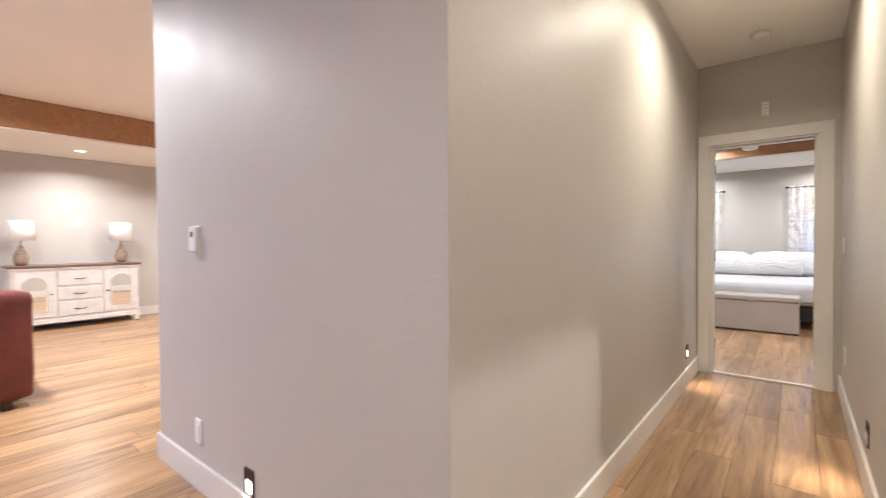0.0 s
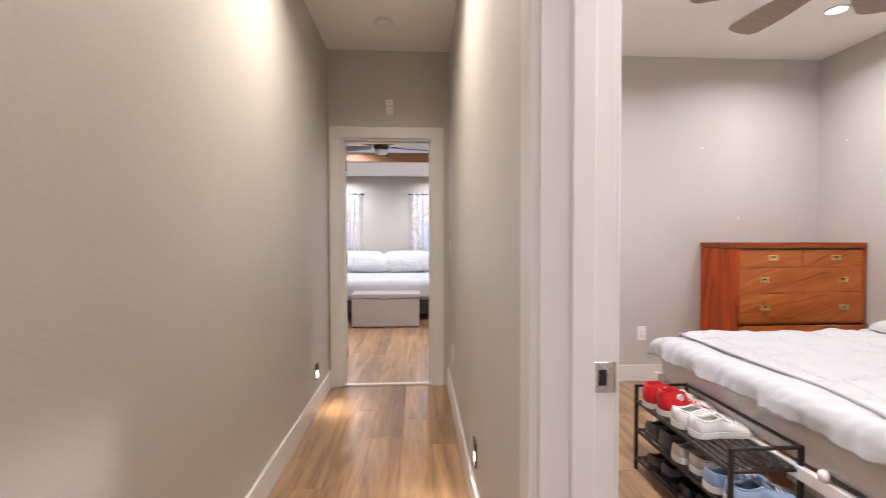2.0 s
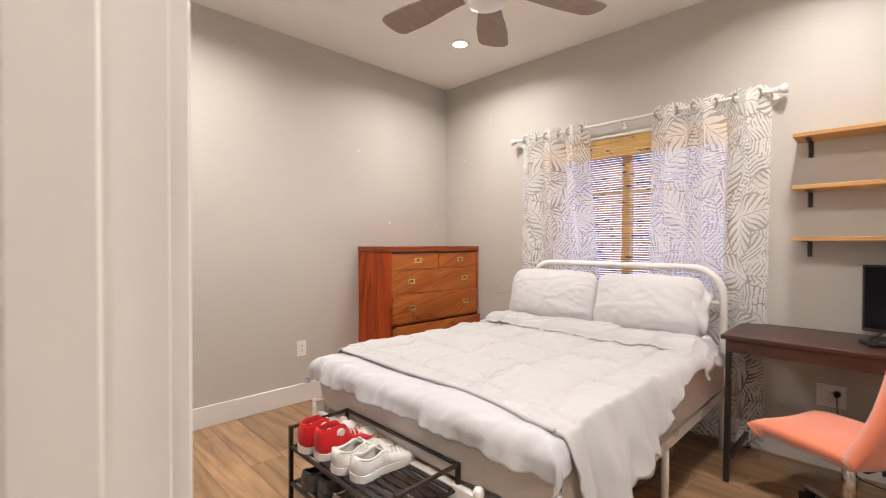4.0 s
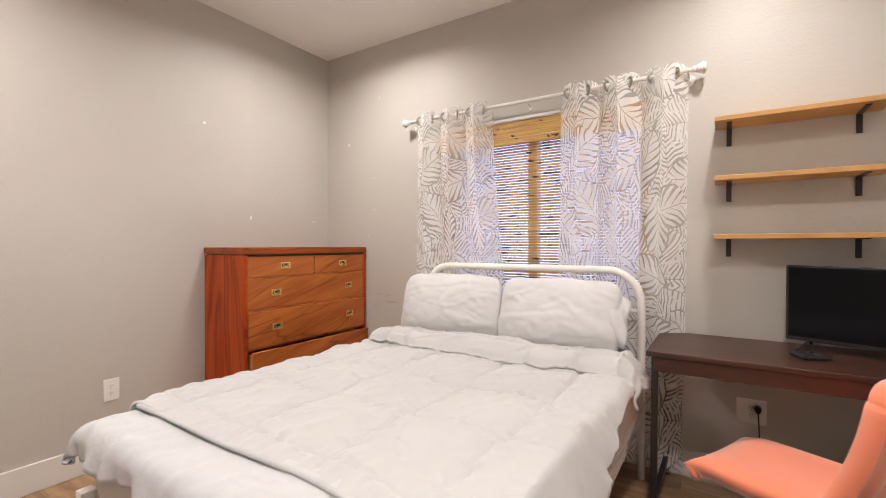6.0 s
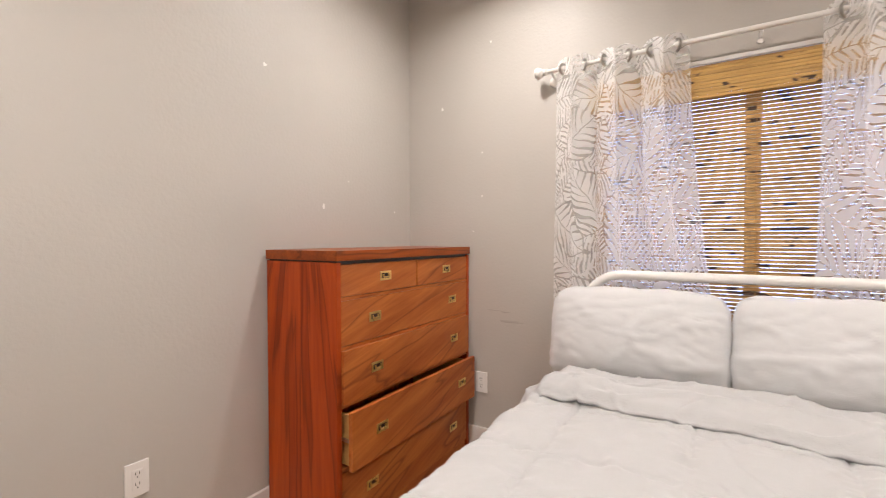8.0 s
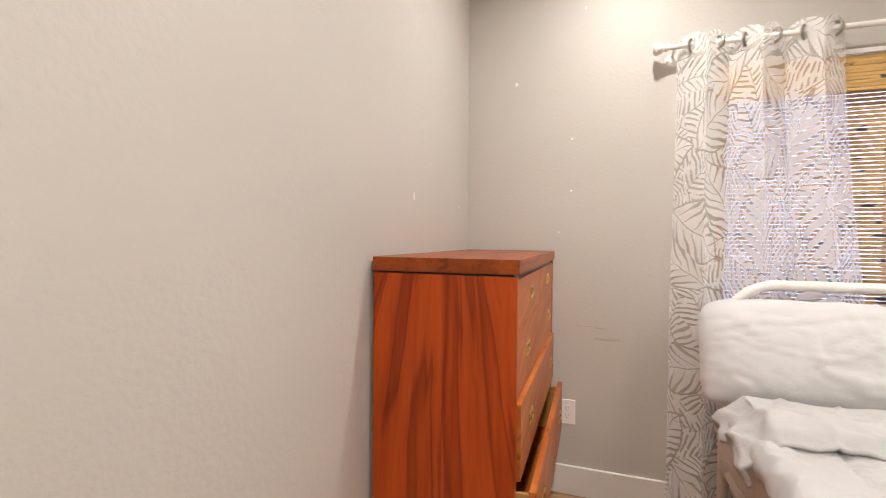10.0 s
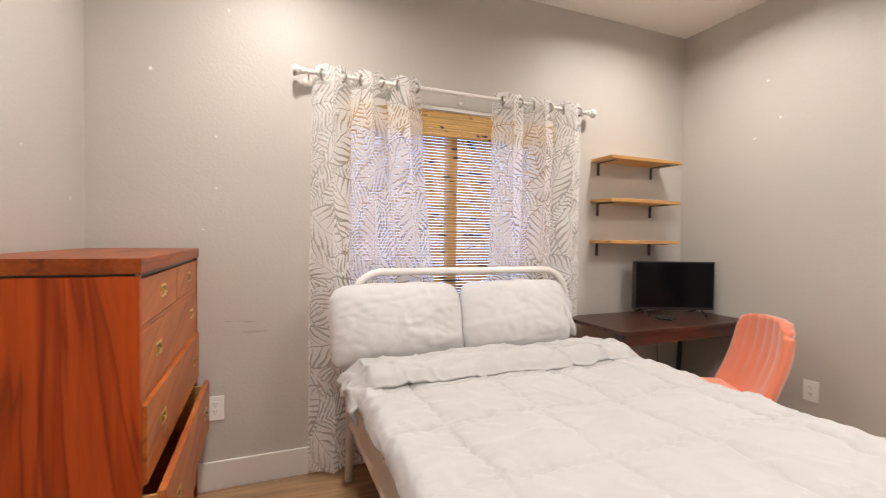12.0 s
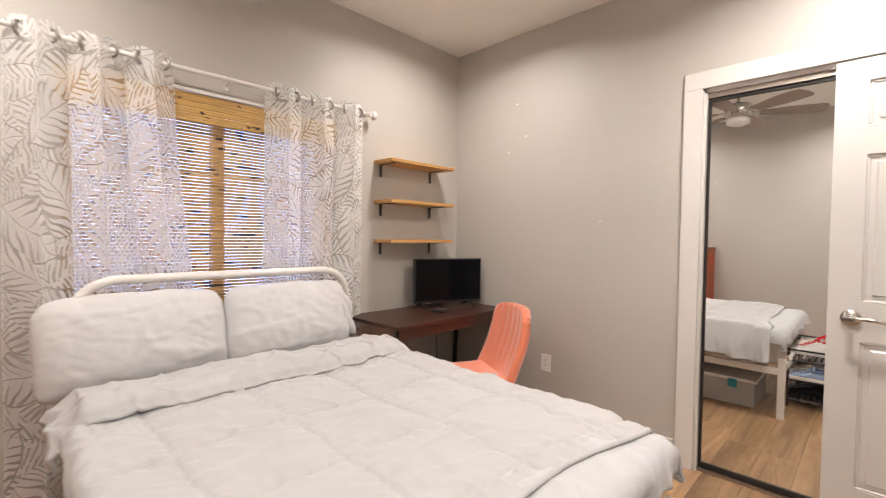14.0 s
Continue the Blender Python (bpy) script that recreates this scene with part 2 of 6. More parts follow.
def leaf_lace(name, color, cover=0.95, thin=0.26):
    """Sheer cloth with fingered palm leaves and fern fronds woven in; uses the cloth's own flat coordinates in metres."""
    m = bpy.data.materials.new(name)
    m.use_nodes = True
    nt = m.node_tree
    out = nt.nodes["Material Output"]
    nt.nodes.remove(nt.nodes["Principled BSDF"])
    flat = mapped(nt, (1, 1, 1), "UV")
    warp = node(nt, "ShaderNodeTexNoise", Scale=4.0, Detail=2.0)
    nt.links.new(flat, warp.inputs["Vector"])
    shift = nt.nodes.new("ShaderNodeVectorMath")
    shift.operation = "MULTIPLY_ADD"
    shift.inputs[1].default_value = (0.12, 0.12, 0.0)
    nt.links.new(warp.outputs["Color"], shift.inputs[0])
    nt.links.new(flat, shift.inputs[2])
    v = shift.outputs[0]
    # large leaves: a pointed outline cut into slanting fingers, with a thin midrib
    p, q, seed = cell_axes(nt, v, 3.2, 0.8)
    reach = math_node(nt, "MULTIPLY", p, 5.4)
    reach = math_node(nt, "SUBTRACT", 1.0, math_node(nt, "MULTIPLY", reach, reach))
    width = math_node(nt, "MULTIPLY", math_node(nt, "MAXIMUM", reach, 0.0), 0.105)
    inside = math_node(nt, "LESS_THAN", q, width)
    near = math_node(nt, "LESS_THAN", q, math_node(nt, "ADD", width, 0.009))
    stripe = math_node(nt, "FRACT", math_node(nt, "MULTIPLY", math_node(nt, "SUBTRACT", p, math_node(nt, "MULTIPLY", q, 0.9)), 21.0))
    gap = math_node(nt, "LESS_THAN", stripe, math_node(nt, "MULTIPLY", q, 5.5))
    rib = math_node(nt, "LESS_THAN", q, 0.0022)
    leaf = math_node(nt, "MULTIPLY", inside, math_node(nt, "SUBTRACT", 1.0, math_node(nt, "MAXIMUM", gap, rib)))
    # fern fronds in the ground between them
    p2, q2, seed2 = cell_axes(nt, v, 5.2, 1.0)
    fern = math_node(nt, "FRACT", math_node(nt, "MULTIPLY", math_node(nt, "SUBTRACT", p2, math_node(nt, "MULTIPLY", q2, 0.55)), 40.0))
    slit = math_node(nt, "LESS_THAN", fern, math_node(nt, "MULTIPLY", noise_fac(nt, v, 13, 1), 0.72))
    torn = math_node(nt, "GREATER_THAN", noise_fac(nt, v, 26, 1), 0.40)
    ground = math_node(nt, "SUBTRACT", 1.0, math_node(nt, "MAXIMUM", math_node(nt, "MULTIPLY", slit, torn), math_node(nt, "LESS_THAN", q2, 0.002)))
    mask = math_node(nt, "MAXIMUM", leaf, math_node(nt, "MULTIPLY", ground, math_node(nt, "SUBTRACT", 1.0, near)))
    weave = math_node(nt, "MULTIPLY", noise_fac(nt, v, 420, 1), 0.12)
    alpha = math_node(nt, "ADD", math_node(nt, "MULTIPLY", mask, cover - thin), math_node(nt, "ADD", weave, thin - 0.06))
    dif = node(nt, "ShaderNodeBsdfDiffuse", Color=(*color, 1))
    trl = node(nt, "ShaderNodeBsdfTranslucent", Color=(*color, 1))
    tra = node(nt, "ShaderNodeBsdfTransparent", Color=(1, 1, 1, 1))
    m1 = node(nt, "ShaderNodeMixShader", Fac=0.47)
    nt.links.new(dif.outputs[0], m1.inputs[1])
    nt.links.new(trl.outputs[0], m1.inputs[2])
    m2 = nt.nodes.new("ShaderNodeMixShader")
    nt.links.new(alpha, m2.inputs[0])
    nt.links.new(tra.outputs[0], m2.inputs[1])
    nt.links.new(m1.outputs[0], m2.inputs[2])
    nt.links.new(m2.outputs[0], out.inputs[0])
    return m


def bamboo(name, light, dark, few=0.0):
    """Bamboo slat with short dark node marks and lengthwise fibre."""
    m, nt, b = shader(name, 0.55, 0, light)
    info = nt.nodes.new("ShaderNodeObjectInfo")
    sc = nt.nodes.new("ShaderNodeVectorMath")
    sc.operation = "SCALE"
    sc.inputs[0].default_value = (11.0, 47.0, 5.0)
    nt.links.new(info.outputs["Random"], sc.inputs["Scale"])
    v = mapped(nt, (60, 3, 60), shift=sc.outputs[0])
    col = ramp(nt, noise_fac(nt, v, 1.0, 4), [(0.3, shade(light, 0.66)), (0.55, light), (0.8, shade(light, 1.3))])
    marks = noise_fac(nt, mapped(nt, (4, 10, 22), shift=sc.outputs[0]), 1.0, 2, 0.5, 0.0)
    dash = ramp(nt, marks, [(0.615 + few, (0, 0, 0)), (0.645 + few, (1, 1, 1))])
    mx = nt.nodes.new("ShaderNodeMix")
    mx.data_type = "RGBA"
    nt.links.new(dash, mx.inputs[0])
    nt.links.new(col, mx.inputs[6])
    mx.inputs[7].default_value = (*dark, 1)
    nt.links.new(mx.outputs[2], b.inputs["Base Color"])
    return m


WALL = paint("wall_paint", (0.52, 0.491, 0.451), 0.50, 66, 0.36, 0.025)
CEIL = paint("ceiling_paint", (0.87, 0.85, 0.81), 0.85, 70, 0.2, 0.02)
TRIM = paint("trim_paint", (0.71, 0.685, 0.65), 0.32, 40, 0.05, 0.02)
DOORP = paint("door_paint", (0.64, 0.622, 0.60), 0.35, 40, 0.05, 0.02)
PLANK = wood("floor_plank_wood", (0.46, 0.285, 0.15), (0.17, 0.095, 0.05), "y", 0.30, 9.0, 0.8, (0.34, 0.62), True, 0.06)
UNDER = paint("subfloor", (0.10, 0.07, 0.05), 0.9)
TRAYWOOD = wood("tray_trim_wood", (0.46, 0.23, 0.10), (0.27, 0.125, 0.055), "x", 0.45)
CHEST_V = wood("chest_wood_upright", (0.56, 0.105, 0.012), (0.17, 0.018, 0.003), "z", 0.38, 11, 0.55, (0.3, 0.66), False, 0.05, 0.06, (0.09, 0.018, 0.007))
CHEST_S = flame_wood("chest_wood_flame", (0.50, 0.080, 0.009), (0.26, 0.029, 0.004), (0.09, 0.012, 0.003))
CHEST_H = slant_wood("chest_wood_level", (0.56, 0.18, 0.042), (0.30, 0.068, 0.014), (0.12, 0.024, 0.007), 16)
CHEST_T = slant_wood("chest_wood_top", (0.34, 0.075, 0.012), (0.14, 0.024, 0.005), (0.05, 0.010, 0.004), 3)
for _m in (CHEST_V, CHEST_S, CHEST_H, CHEST_T):
    _m.node_tree.nodes["Principled BSDF"].inputs["Specular IOR Level"].default_value = 0.22
DESKW = wood("desk_wood", (0.075, 0.030, 0.019), (0.022, 0.010, 0.007), "y", 0.38, 12, 1.2, (0.3, 0.7), False, 0.1)
PINE = wood("shelf_pine", (0.62, 0.36, 0.13), (0.45, 0.23, 0.07), "y", 0.5, 16, 1.5)
NIGHTW = wood("nightstand_wood", (0.40, 0.22, 0.09), (0.24, 0.12, 0.05), "x", 0.5)
BAMB = bamboo("bamboo_slat", (0.50, 0.29, 0.10), (0.05, 0.022, 0.009))
BAMV = bamboo("bamboo_valance", (0.62, 0.38, 0.12), (0.05, 0.025, 0.012), 0.03)
LACE = leaf_lace("leaf_pattern_sheer", (0.94, 0.935, 0.93))
SHEET = cloth("white_sheet", (0.64, 0.62, 0.595), 0.6, 300, 0.2, 0.03, 0.3, 9, 0.5)
PILLOWC = cloth("white_pillowcase", (0.61, 0.606, 0.608), 0.8, 320, 0.2, 0.02, 0.2, 9, 0.35)
QUILT = cloth("cream_comforter", (0.48, 0.476, 0.474), 0.85, 280, 0.2, 0.025, 0.2, 24, 0.45)
DUVET = cloth("white_duvet", (0.52, 0.521, 0.53), 0.8, 280, 0.2, 0.02, 0.2, 22, 0.5)
MATT = cloth("mattress_cover", (0.56, 0.51, 0.465), 0.5, 300, 0.2, 0.05, 0.4, 14, 1.1)
PEACH = cloth("coral_velvet", (0.80, 0.235, 0.125), 0.75, 350, 0.3, 0.06, 0.7)
GREYC = cloth("grey_linen", (0.40, 0.35, 0.315), 0.95, 240, 0.6, 0.05)
LEATHER = paint("oxblood_leather", (0.12, 0.022, 0.016), 0.38, 120, 0.4, 0.25, 6)
WHITEM = paint("white_enamel", (0.80, 0.775, 0.74), 0.28, 60, 0.03, 0.02)
PLASTIC = paint("white_plastic", (0.82, 0.80, 0.77), 0.38, 60, 0.02, 0.01)
BLACKM = paint("black_metal", (0.022, 0.019, 0.018), 0.42, 80, 0.06, 0.15)
BLACKP = paint("black_plastic", (0.018, 0.018, 0.019), 0.3, 80, 0.04, 0.1)
BROWNM = paint("brown_black_metal", (0.020, 0.013, 0.011), 0.4, 80, 0.06, 0.15)
GROMMETM = metal("grommet_metal", (0.36, 0.34, 0.31), 0.32)
NICKEL = metal("satin_nickel", (0.55, 0.52, 0.48), 0.28)
CHROME = metal("chrome", (0.75, 0.74, 0.72), 0.08)
BRASS = metal("brass", (0.85, 0.62, 0.24), 0.3)
BRONZE = metal("dark_bronze", (0.10, 0.07, 0.055), 0.4)
MIRROR, _nt, _b = shader("mirror_glass", 0.015, 1.0, (0.88, 0.89, 0.88))
SCREEN, _nt, _b = shader("tv_screen", 0.08, 0, (0.004, 0.004, 0.005), 0.12)
GLASS = glass("window_glass")
LAMPGLOW = glow("downlight_lens", (1.0, 0.88, 0.72), 14.0)
STEPGLOW = glow("step_light_lens", (1.0, 0.93, 0.82), 9.0)
SHADEGLOW = cloth("lamp_shade_linen", (0.85, 0.83, 0.80), 0.9)
BLADE = wood("fan_blade_wood", (0.36, 0.29, 0.235), (0.25, 0.19, 0.15), "x", 0.5, 18, 1.0)
REDC = cloth("red_canvas", (0.55, 0.014, 0.016), 0.85, 400, 0.4)
WHITEL = paint("white_leather", (0.76, 0.735, 0.70), 0.45, 160, 0.15, 0.03)
RUBBER = paint("white_rubber", (0.74, 0.71, 0.66), 0.55, 90, 0.05, 0.04)
GREYF = cloth("grey_fleece", (0.10, 0.095, 0.09), 0.95, 120, 0.9)
BEIGEF = cloth("beige_suede", (0.50, 0.41, 0.33), 0.9, 200, 0.5)
BLUEC = cloth("blue_knit", (0.30, 0.40, 0.56), 0.85, 200, 0.6)
DARKIN = cloth("shoe_lining", (0.20, 0.17, 0.14), 0.95)
BIN = shader("clear_grey_plastic", 0.25, 0, (0.42, 0.41, 0.40))[0]
BINLID = paint("white_lid_plastic", (0.75, 0.73, 0.70), 0.35, 40, 0.03, 0.02)
TEAL = paint("teal_plastic", (0.02, 0.22, 0.27), 0.4)
REDLAB = paint("red_label", (0.5, 0.05, 0.04), 0.5)
WASH = paint("whitewashed_wood", (0.66, 0.62, 0.585), 0.5, 40, 0.2, 0.1, 9)
WASHTOP = wood("weathered_top", (0.22, 0.13, 0.09), (0.12, 0.065, 0.045), "y", 0.4)
WOVEN = paint("woven_base", (0.30, 0.22, 0.16), 0.8, 45, 0.9, 0.4, 40)
FILLER = paint("wall_filler", (0.80, 0.78, 0.74), 0.8, 200, 0.3, 0.02)
SCUFFM = paint("scuff_mark", (0.455, 0.425, 0.385), 0.7, 100, 0.1, 0.1)
# emission in place of daylight on the outdoors, no lamp
OUTGLOW = glow("outdoor_glow", (0.60, 0.70, 1.0), 0.7)


# ---- building helpers ----
def world_of(ob):
    m = ob.matrix_basis.copy()
    if ob.parent:
        m = world_of(ob.parent) @ ob.matrix_parent_inverse @ m
    return m


def part(name, bm, material, parent=None, label="", smooth=False):
    me = bpy.data.meshes.new(name)
    bmesh.ops.recalc_face_normals(bm, faces=bm.faces)
    for f in bm.faces:
        f.smooth = smooth
    bm.to_mesh(me)
    bm.free()
    me.materials.append(material)
    ob = new(name, me)
    if parent:
        ob.parent, ob.matrix_parent_inverse = parent, world_of(parent).inverted()
    if label:
        ob["label"] = label
    return ob


def piece(name, me, at, parent, turn=None):
    """An object on a shared mesh, as a part of parent."""
    ob = new(name, me)
    ob.parent, ob.matrix_parent_inverse = parent, world_of(parent).inverted()
    ob.matrix_basis = Matrix.Translation(at) @ (turn or Matrix())
    return ob


def mesh_of(name, bm, material, smooth=False):
    me = bpy.data.meshes.new(name)
    bmesh.ops.recalc_face_normals(bm, faces=bm.faces)
    for f in bm.faces:
        f.smooth = smooth
    bm.to_mesh(me)
    bm.free()
    me.materials.append(material)
    return me


def thing(name, at, label, category, group="", kind=""):
    ob = new(name)
    ob.empty_display_size = 0.05
    ob.matrix_basis = Matrix.Translation(at)
    return tagged(ob, label, category, group, kind)


def box(x0, y0, z0, x1, y1, z1, bevel=0.0, seg=2, bm=None):
    """Adds a box, with rounded edges if asked."""
    bm = bm or bmesh.new()
    t = bmesh.new()
    bmesh.ops.create_cube(t, size=1)
    bmesh.ops.scale(t, vec=(abs(x1 - x0), abs(y1 - y0), abs(z1 - z0)), verts=t.verts)
    bmesh.ops.translate(t, vec=((x0 + x1) / 2, (y0 + y1) / 2, (z0 + z1) / 2), verts=t.verts)
    if bevel:
        bmesh.ops.bevel(t, geom=t.edges[:], offset=bevel, segments=seg, profile=0.5, affect="EDGES")
    merge(bm, t)
    return bm


def merge(bm, other, m=None):
    base = [bm.verts.new((m @ v.co) if m else v.co) for v in other.verts]
    other.verts.index_update()
    for f in other.faces:
        bm.faces.new([base[v.index] for v in f.verts])
    other.free()
    return bm


def cyl(p, q, r, r2=None, seg=16, bm=None):
    """A round bar from p to q."""
    bm = bm or bmesh.new()
    p, q = Vector(p), Vector(q)
    t = bmesh.new()
    bmesh.ops.create_cone(t, cap_ends=True, segments=seg, radius1=r, radius2=r if r2 is None else r2, depth=(q - p).length)
    merge(bm, t, Matrix.Translation((p + q) / 2) @ (q - p).to_track_quat("Z", "Y").to_matrix().to_4x4())
    return bm


def tube(points, r, seg=12, bm=None, closed=False):
    """A bar bent along points."""
    bm = bm or bmesh.new()
    pts = [Vector(p) for p in points]
    rings = []
    n = len(pts)
    side = None
    for i, p in enumerate(pts):
        a = pts[(i - 1) % n] if closed or i else p
        b = pts[(i + 1) % n] if closed or i < n - 1 else p
        d = (b - a).normalized()
        if side is None:
            side = d.orthogonal().normalized()
        side = (side - d * side.dot(d)).normalized()
        up = d.cross(side)
        rings.append([bm.verts.new(p + (side * math.cos(2 * math.pi * k / seg) + up * math.sin(2 * math.pi * k / seg)) * r) for k in range(seg)])
    for i in range(n if closed else n - 1):
        a, b = rings[i], rings[(i + 1) % n]
        for k in range(seg):
            bm.faces.new((a[k], a[(k + 1) % seg], b[(k + 1) % seg], b[k]))
    if not closed:
        bm.faces.new(rings[0][::-1])
        bm.faces.new(rings[-1])
    return bm


def lathe(profile, at, seg=24, bm=None, ring=False):
    """A turned shape from (radius, height) pairs."""
    bm = bm or bmesh.new()
    rings = []
    for r, z in profile:
        rings.append([bm.verts.new((at[0] + r * math.cos(2 * math.pi * k / seg), at[1] + r * math.sin(2 * math.pi * k / seg), at[2] + z)) for k in range(seg)])
    for a, b in zip(rings, rings[1:]):
        for k in range(seg):
            bm.faces.new((a[k], a[(k + 1) % seg], b[(k + 1) % seg], b[k]))
    if ring:
        a, b = rings[-1], rings[0]
        for k in range(seg):
            bm.faces.new((a[k], a[(k + 1) % seg], b[(k + 1) % seg], b[k]))
    else:
        bm.faces.new(rings[0][::-1])
        bm.faces.new(rings[-1])
    return bm


def arc(cx, cy, r, a0, a1, n=8):
    return [(cx + r * math.cos(radians(a0 + (a1 - a0) * i / n)), cy + r * math.sin(radians(a0 + (a1 - a0) * i / n))) for i in range(n + 1)]


def grid_sheet(fn, nu, nv, uv_scale=None, thick=0.0):
    """A sheet from fn(u, v), u and v from 0 to 1."""
    bm = bmesh.new()
    vs = [[bm.verts.new(fn(i / nu, j / nv)) for j in range(nv + 1)] for i in range(nu + 1)]
    uv = bm.loops.layers.uv.new("UVMap") if uv_scale else None
    for i in range(nu):
        for j in range(nv):
            f = bm.faces.new((vs[i][j], vs[i + 1][j], vs[i + 1][j + 1], vs[i][j + 1]))
            if uv:
                for lp, (a, c) in zip(f.loops, ((i, j), (i + 1, j), (i + 1, j + 1), (i, j + 1))):
                    lp[uv].uv = (a / nu * uv_scale[0], c / nv * uv_scale[1])
    if thick:
        bmesh.ops.recalc_face_normals(bm, faces=bm.faces)
        bmesh.ops.solidify(bm, geom=bm.faces[:], thickness=thick)
    return bm


def smoothstep(a, b, x):
    t = max(0.0, min(1.0, (x - a) / (b - a)))
    return t * t * (3 - 2 * t)


def nz(x, y, z=0.0):
    return noise.noise(Vector((x, y, z)))


# ---- the shell ----
H = 2.74


def structure(name, boxes, material, label, category, bevel=0.0):
    bm = bmesh.new()
    for b in boxes:
        box(*b, bevel=bevel, bm=bm)
    return tagged(part(name, bm, material), label, category, kind="structure")


wall_east = structure("wall_east", [
    (3.29, 0.3, 0, 3.44, 2.235, H), (3.29, 3.575, 0, 3.44, 4.70, H),
    (3.29, 2.235, 0, 3.44, 3.575, 0.82), (3.29, 2.235, 1.99, 3.44, 3.575, H)], WALL, "greige painted bedroom wall with the window opening", "wall")
wall_north = structure("wall_north", [
    (-2.63, 4.70, 0, -0.79, 4.82, 2.95), (-0.04, 4.70, 0, 3.44, 4.82, 2.95), (-0.79, 4.70, 2.035, -0.04, 4.82, 2.95)], WALL, "greige painted wall with a doorway at the corridor end", "wall")
wall_partition = structure("wall_partition", [
    (0.09, 1.976, 0, 0.24, 4.70, H), (0.09, -3.0, 0, 0.24, 1.215, H), (0.09, 1.215, 2.055, 0.24, 1.976, H)], WALL, "greige painted wall between corridor and bedroom", "wall")
wall_south = structure("wall_south", [
    (1.49, 0.96, 0, 3.29, 1.083, H), (0.24, 0.96, 0, 0.36, 1.083, H), (0.36, 0.96, 2.08, 1.49, 1.083, H)], WALL, "greige painted bedroom wall with the closet opening", "wall")
wall_closet = structure("wall_closet", [(0.24, 0.3, 0, 3.29, 0.4, H)], WALL, "plain closet back wall", "wall")
wall_hall = structure("wall_hall", [(-2.95, 1.035, 0, -0.885, 4.70, H)], WALL, "greige painted hall wall with a sharp corner", "wall", 0.004)
wall_west = structure("wall_west", [(-8.87, -3.0, 0, -8.75, 6.0, 3.0)], WALL, "greige painted living room wall", "wall")
wall_living_north = structure("wall_living_north", [(-8.75, 6.0, 0, -2.63, 6.12, 3.0), (-2.75, 4.70, 0, -2.63, 6.0, 3.0)], WALL, "greige painted living room end wall", "wall")
wall_living_south = structure("wall_living_south", [
    (-8.87, -3.12, 0, -4.0, -3.0, 3.0), (-2.4, -3.12, 0, 0.24, -3.0, 3.0), (-4.0, -3.12, 0, -2.4, -3.0, 0.6), (-4.0, -3.12, 2.2, -2.4, -3.0, 3.0)], WALL, "greige painted wall with a window", "wall")
wall_master_far = structure("wall_master_far", [
    (-3.6, 9.5, 0, -2.43, 9.62, 3.0), (-1.53, 9.5, 0, -0.05, 9.62, 3.0), (0.85, 9.5, 0, 2.2, 9.62, 3.0),
    (-2.43, 9.5, 0, -1.53, 9.62, 0.75), (-0.05, 9.5, 0, 0.85, 9.62, 0.75), (-2.43, 9.5, 1.95, -1.53, 9.62, 3.0), (-0.05, 9.5, 1.95, 0.85, 9.62, 3.0)], WALL, "pale greige wall behind the far bed with two windows", "wall")
wall_master_side = structure("wall_master_side", [(-3.72, 4.82, 0, -3.6, 9.62, 3.0)], WALL, "greige painted side wall of the far bedroom", "wall")
wall_master_side2 = structure("wall_master_east", [(2.2, 4.82, 0, 2.32, 9.62, 3.0)], WALL, "greige painted side wall of the far bedroom", "wall")

structure("ceiling_bedroom", [(0.09, 0.3, H, 3.44, 4.70, H + 0.1)], CEIL, "smooth off-white bedroom ceiling", "ceiling")
structure("ceiling_hall", [(-2.63, -3.0, H, 0.09, 4.70, H + 0.1)], CEIL, "smooth off-white corridor ceiling", "ceiling")
structure("ceiling_living", [
    (-7.1, -3.0, 2.87, -2.63, 6.0, 2.97), (-8.75, -3.0, 2.5, -7.1, 6.0, 2.62)], CEIL, "off-white tray ceiling with a lowered border", "ceiling")
structure("trim_tray_living", [(-7.098, -3.0, 2.52, -7.07, 6.0, 2.868)], TRAYWOOD, "stained wood trim on the tray ceiling's edge", "trim")
structure("ceiling_master", [
    (-2.6, 5.9, 2.62, 1.4, 8.0, 2.72), (-3.6, 8.0, 2.4, 2.2, 9.5, 2.5), (-3.6, 4.82, 2.4, 2.2, 5.9, 2.5),
    (-3.6, 5.9, 2.4, -2.6, 8.0, 2.5), (1.4, 5.9, 2.4, 2.2, 8.0, 2.5)], CEIL, "white tray ceiling of the far bedroom", "ceiling")
structure("trim_tray_master", [(-2.6, 7.97, 2.41, 1.4, 7.998, 2.55)], TRAYWOOD, "stained wood trim on the tray ceiling's edge", "trim")

structure("ground", [(-60, -60, -0.35, 60, 60, -0.25)], paint("yard_ground", (0.12, 0.13, 0.07), 0.9, 20, 0.4, 0.3), "plain yard ground outside the house", "ground")
# plain panel that glows by itself, stands in for the daylit wall outside
structure("backdrop", [(7.0, -4, -0.24, 7.1, 9, 1.78)], OUTGLOW, "pale glowing backdrop for the neighbouring wall outside the window", "backdrop")


def baseboard(name, runs):
    """Runs of (x0, y0, x1, y1) plan boxes."""
    bm = bmesh.new()
    for x0, y0, x1, y1 in runs:
        box(x0, y0, 0.0, x1, y1, 0.14, 0.003, 1, bm)
    tagged(part(name, bm, TRIM), "white painted flat baseboard", "baseboard", kind="structure")


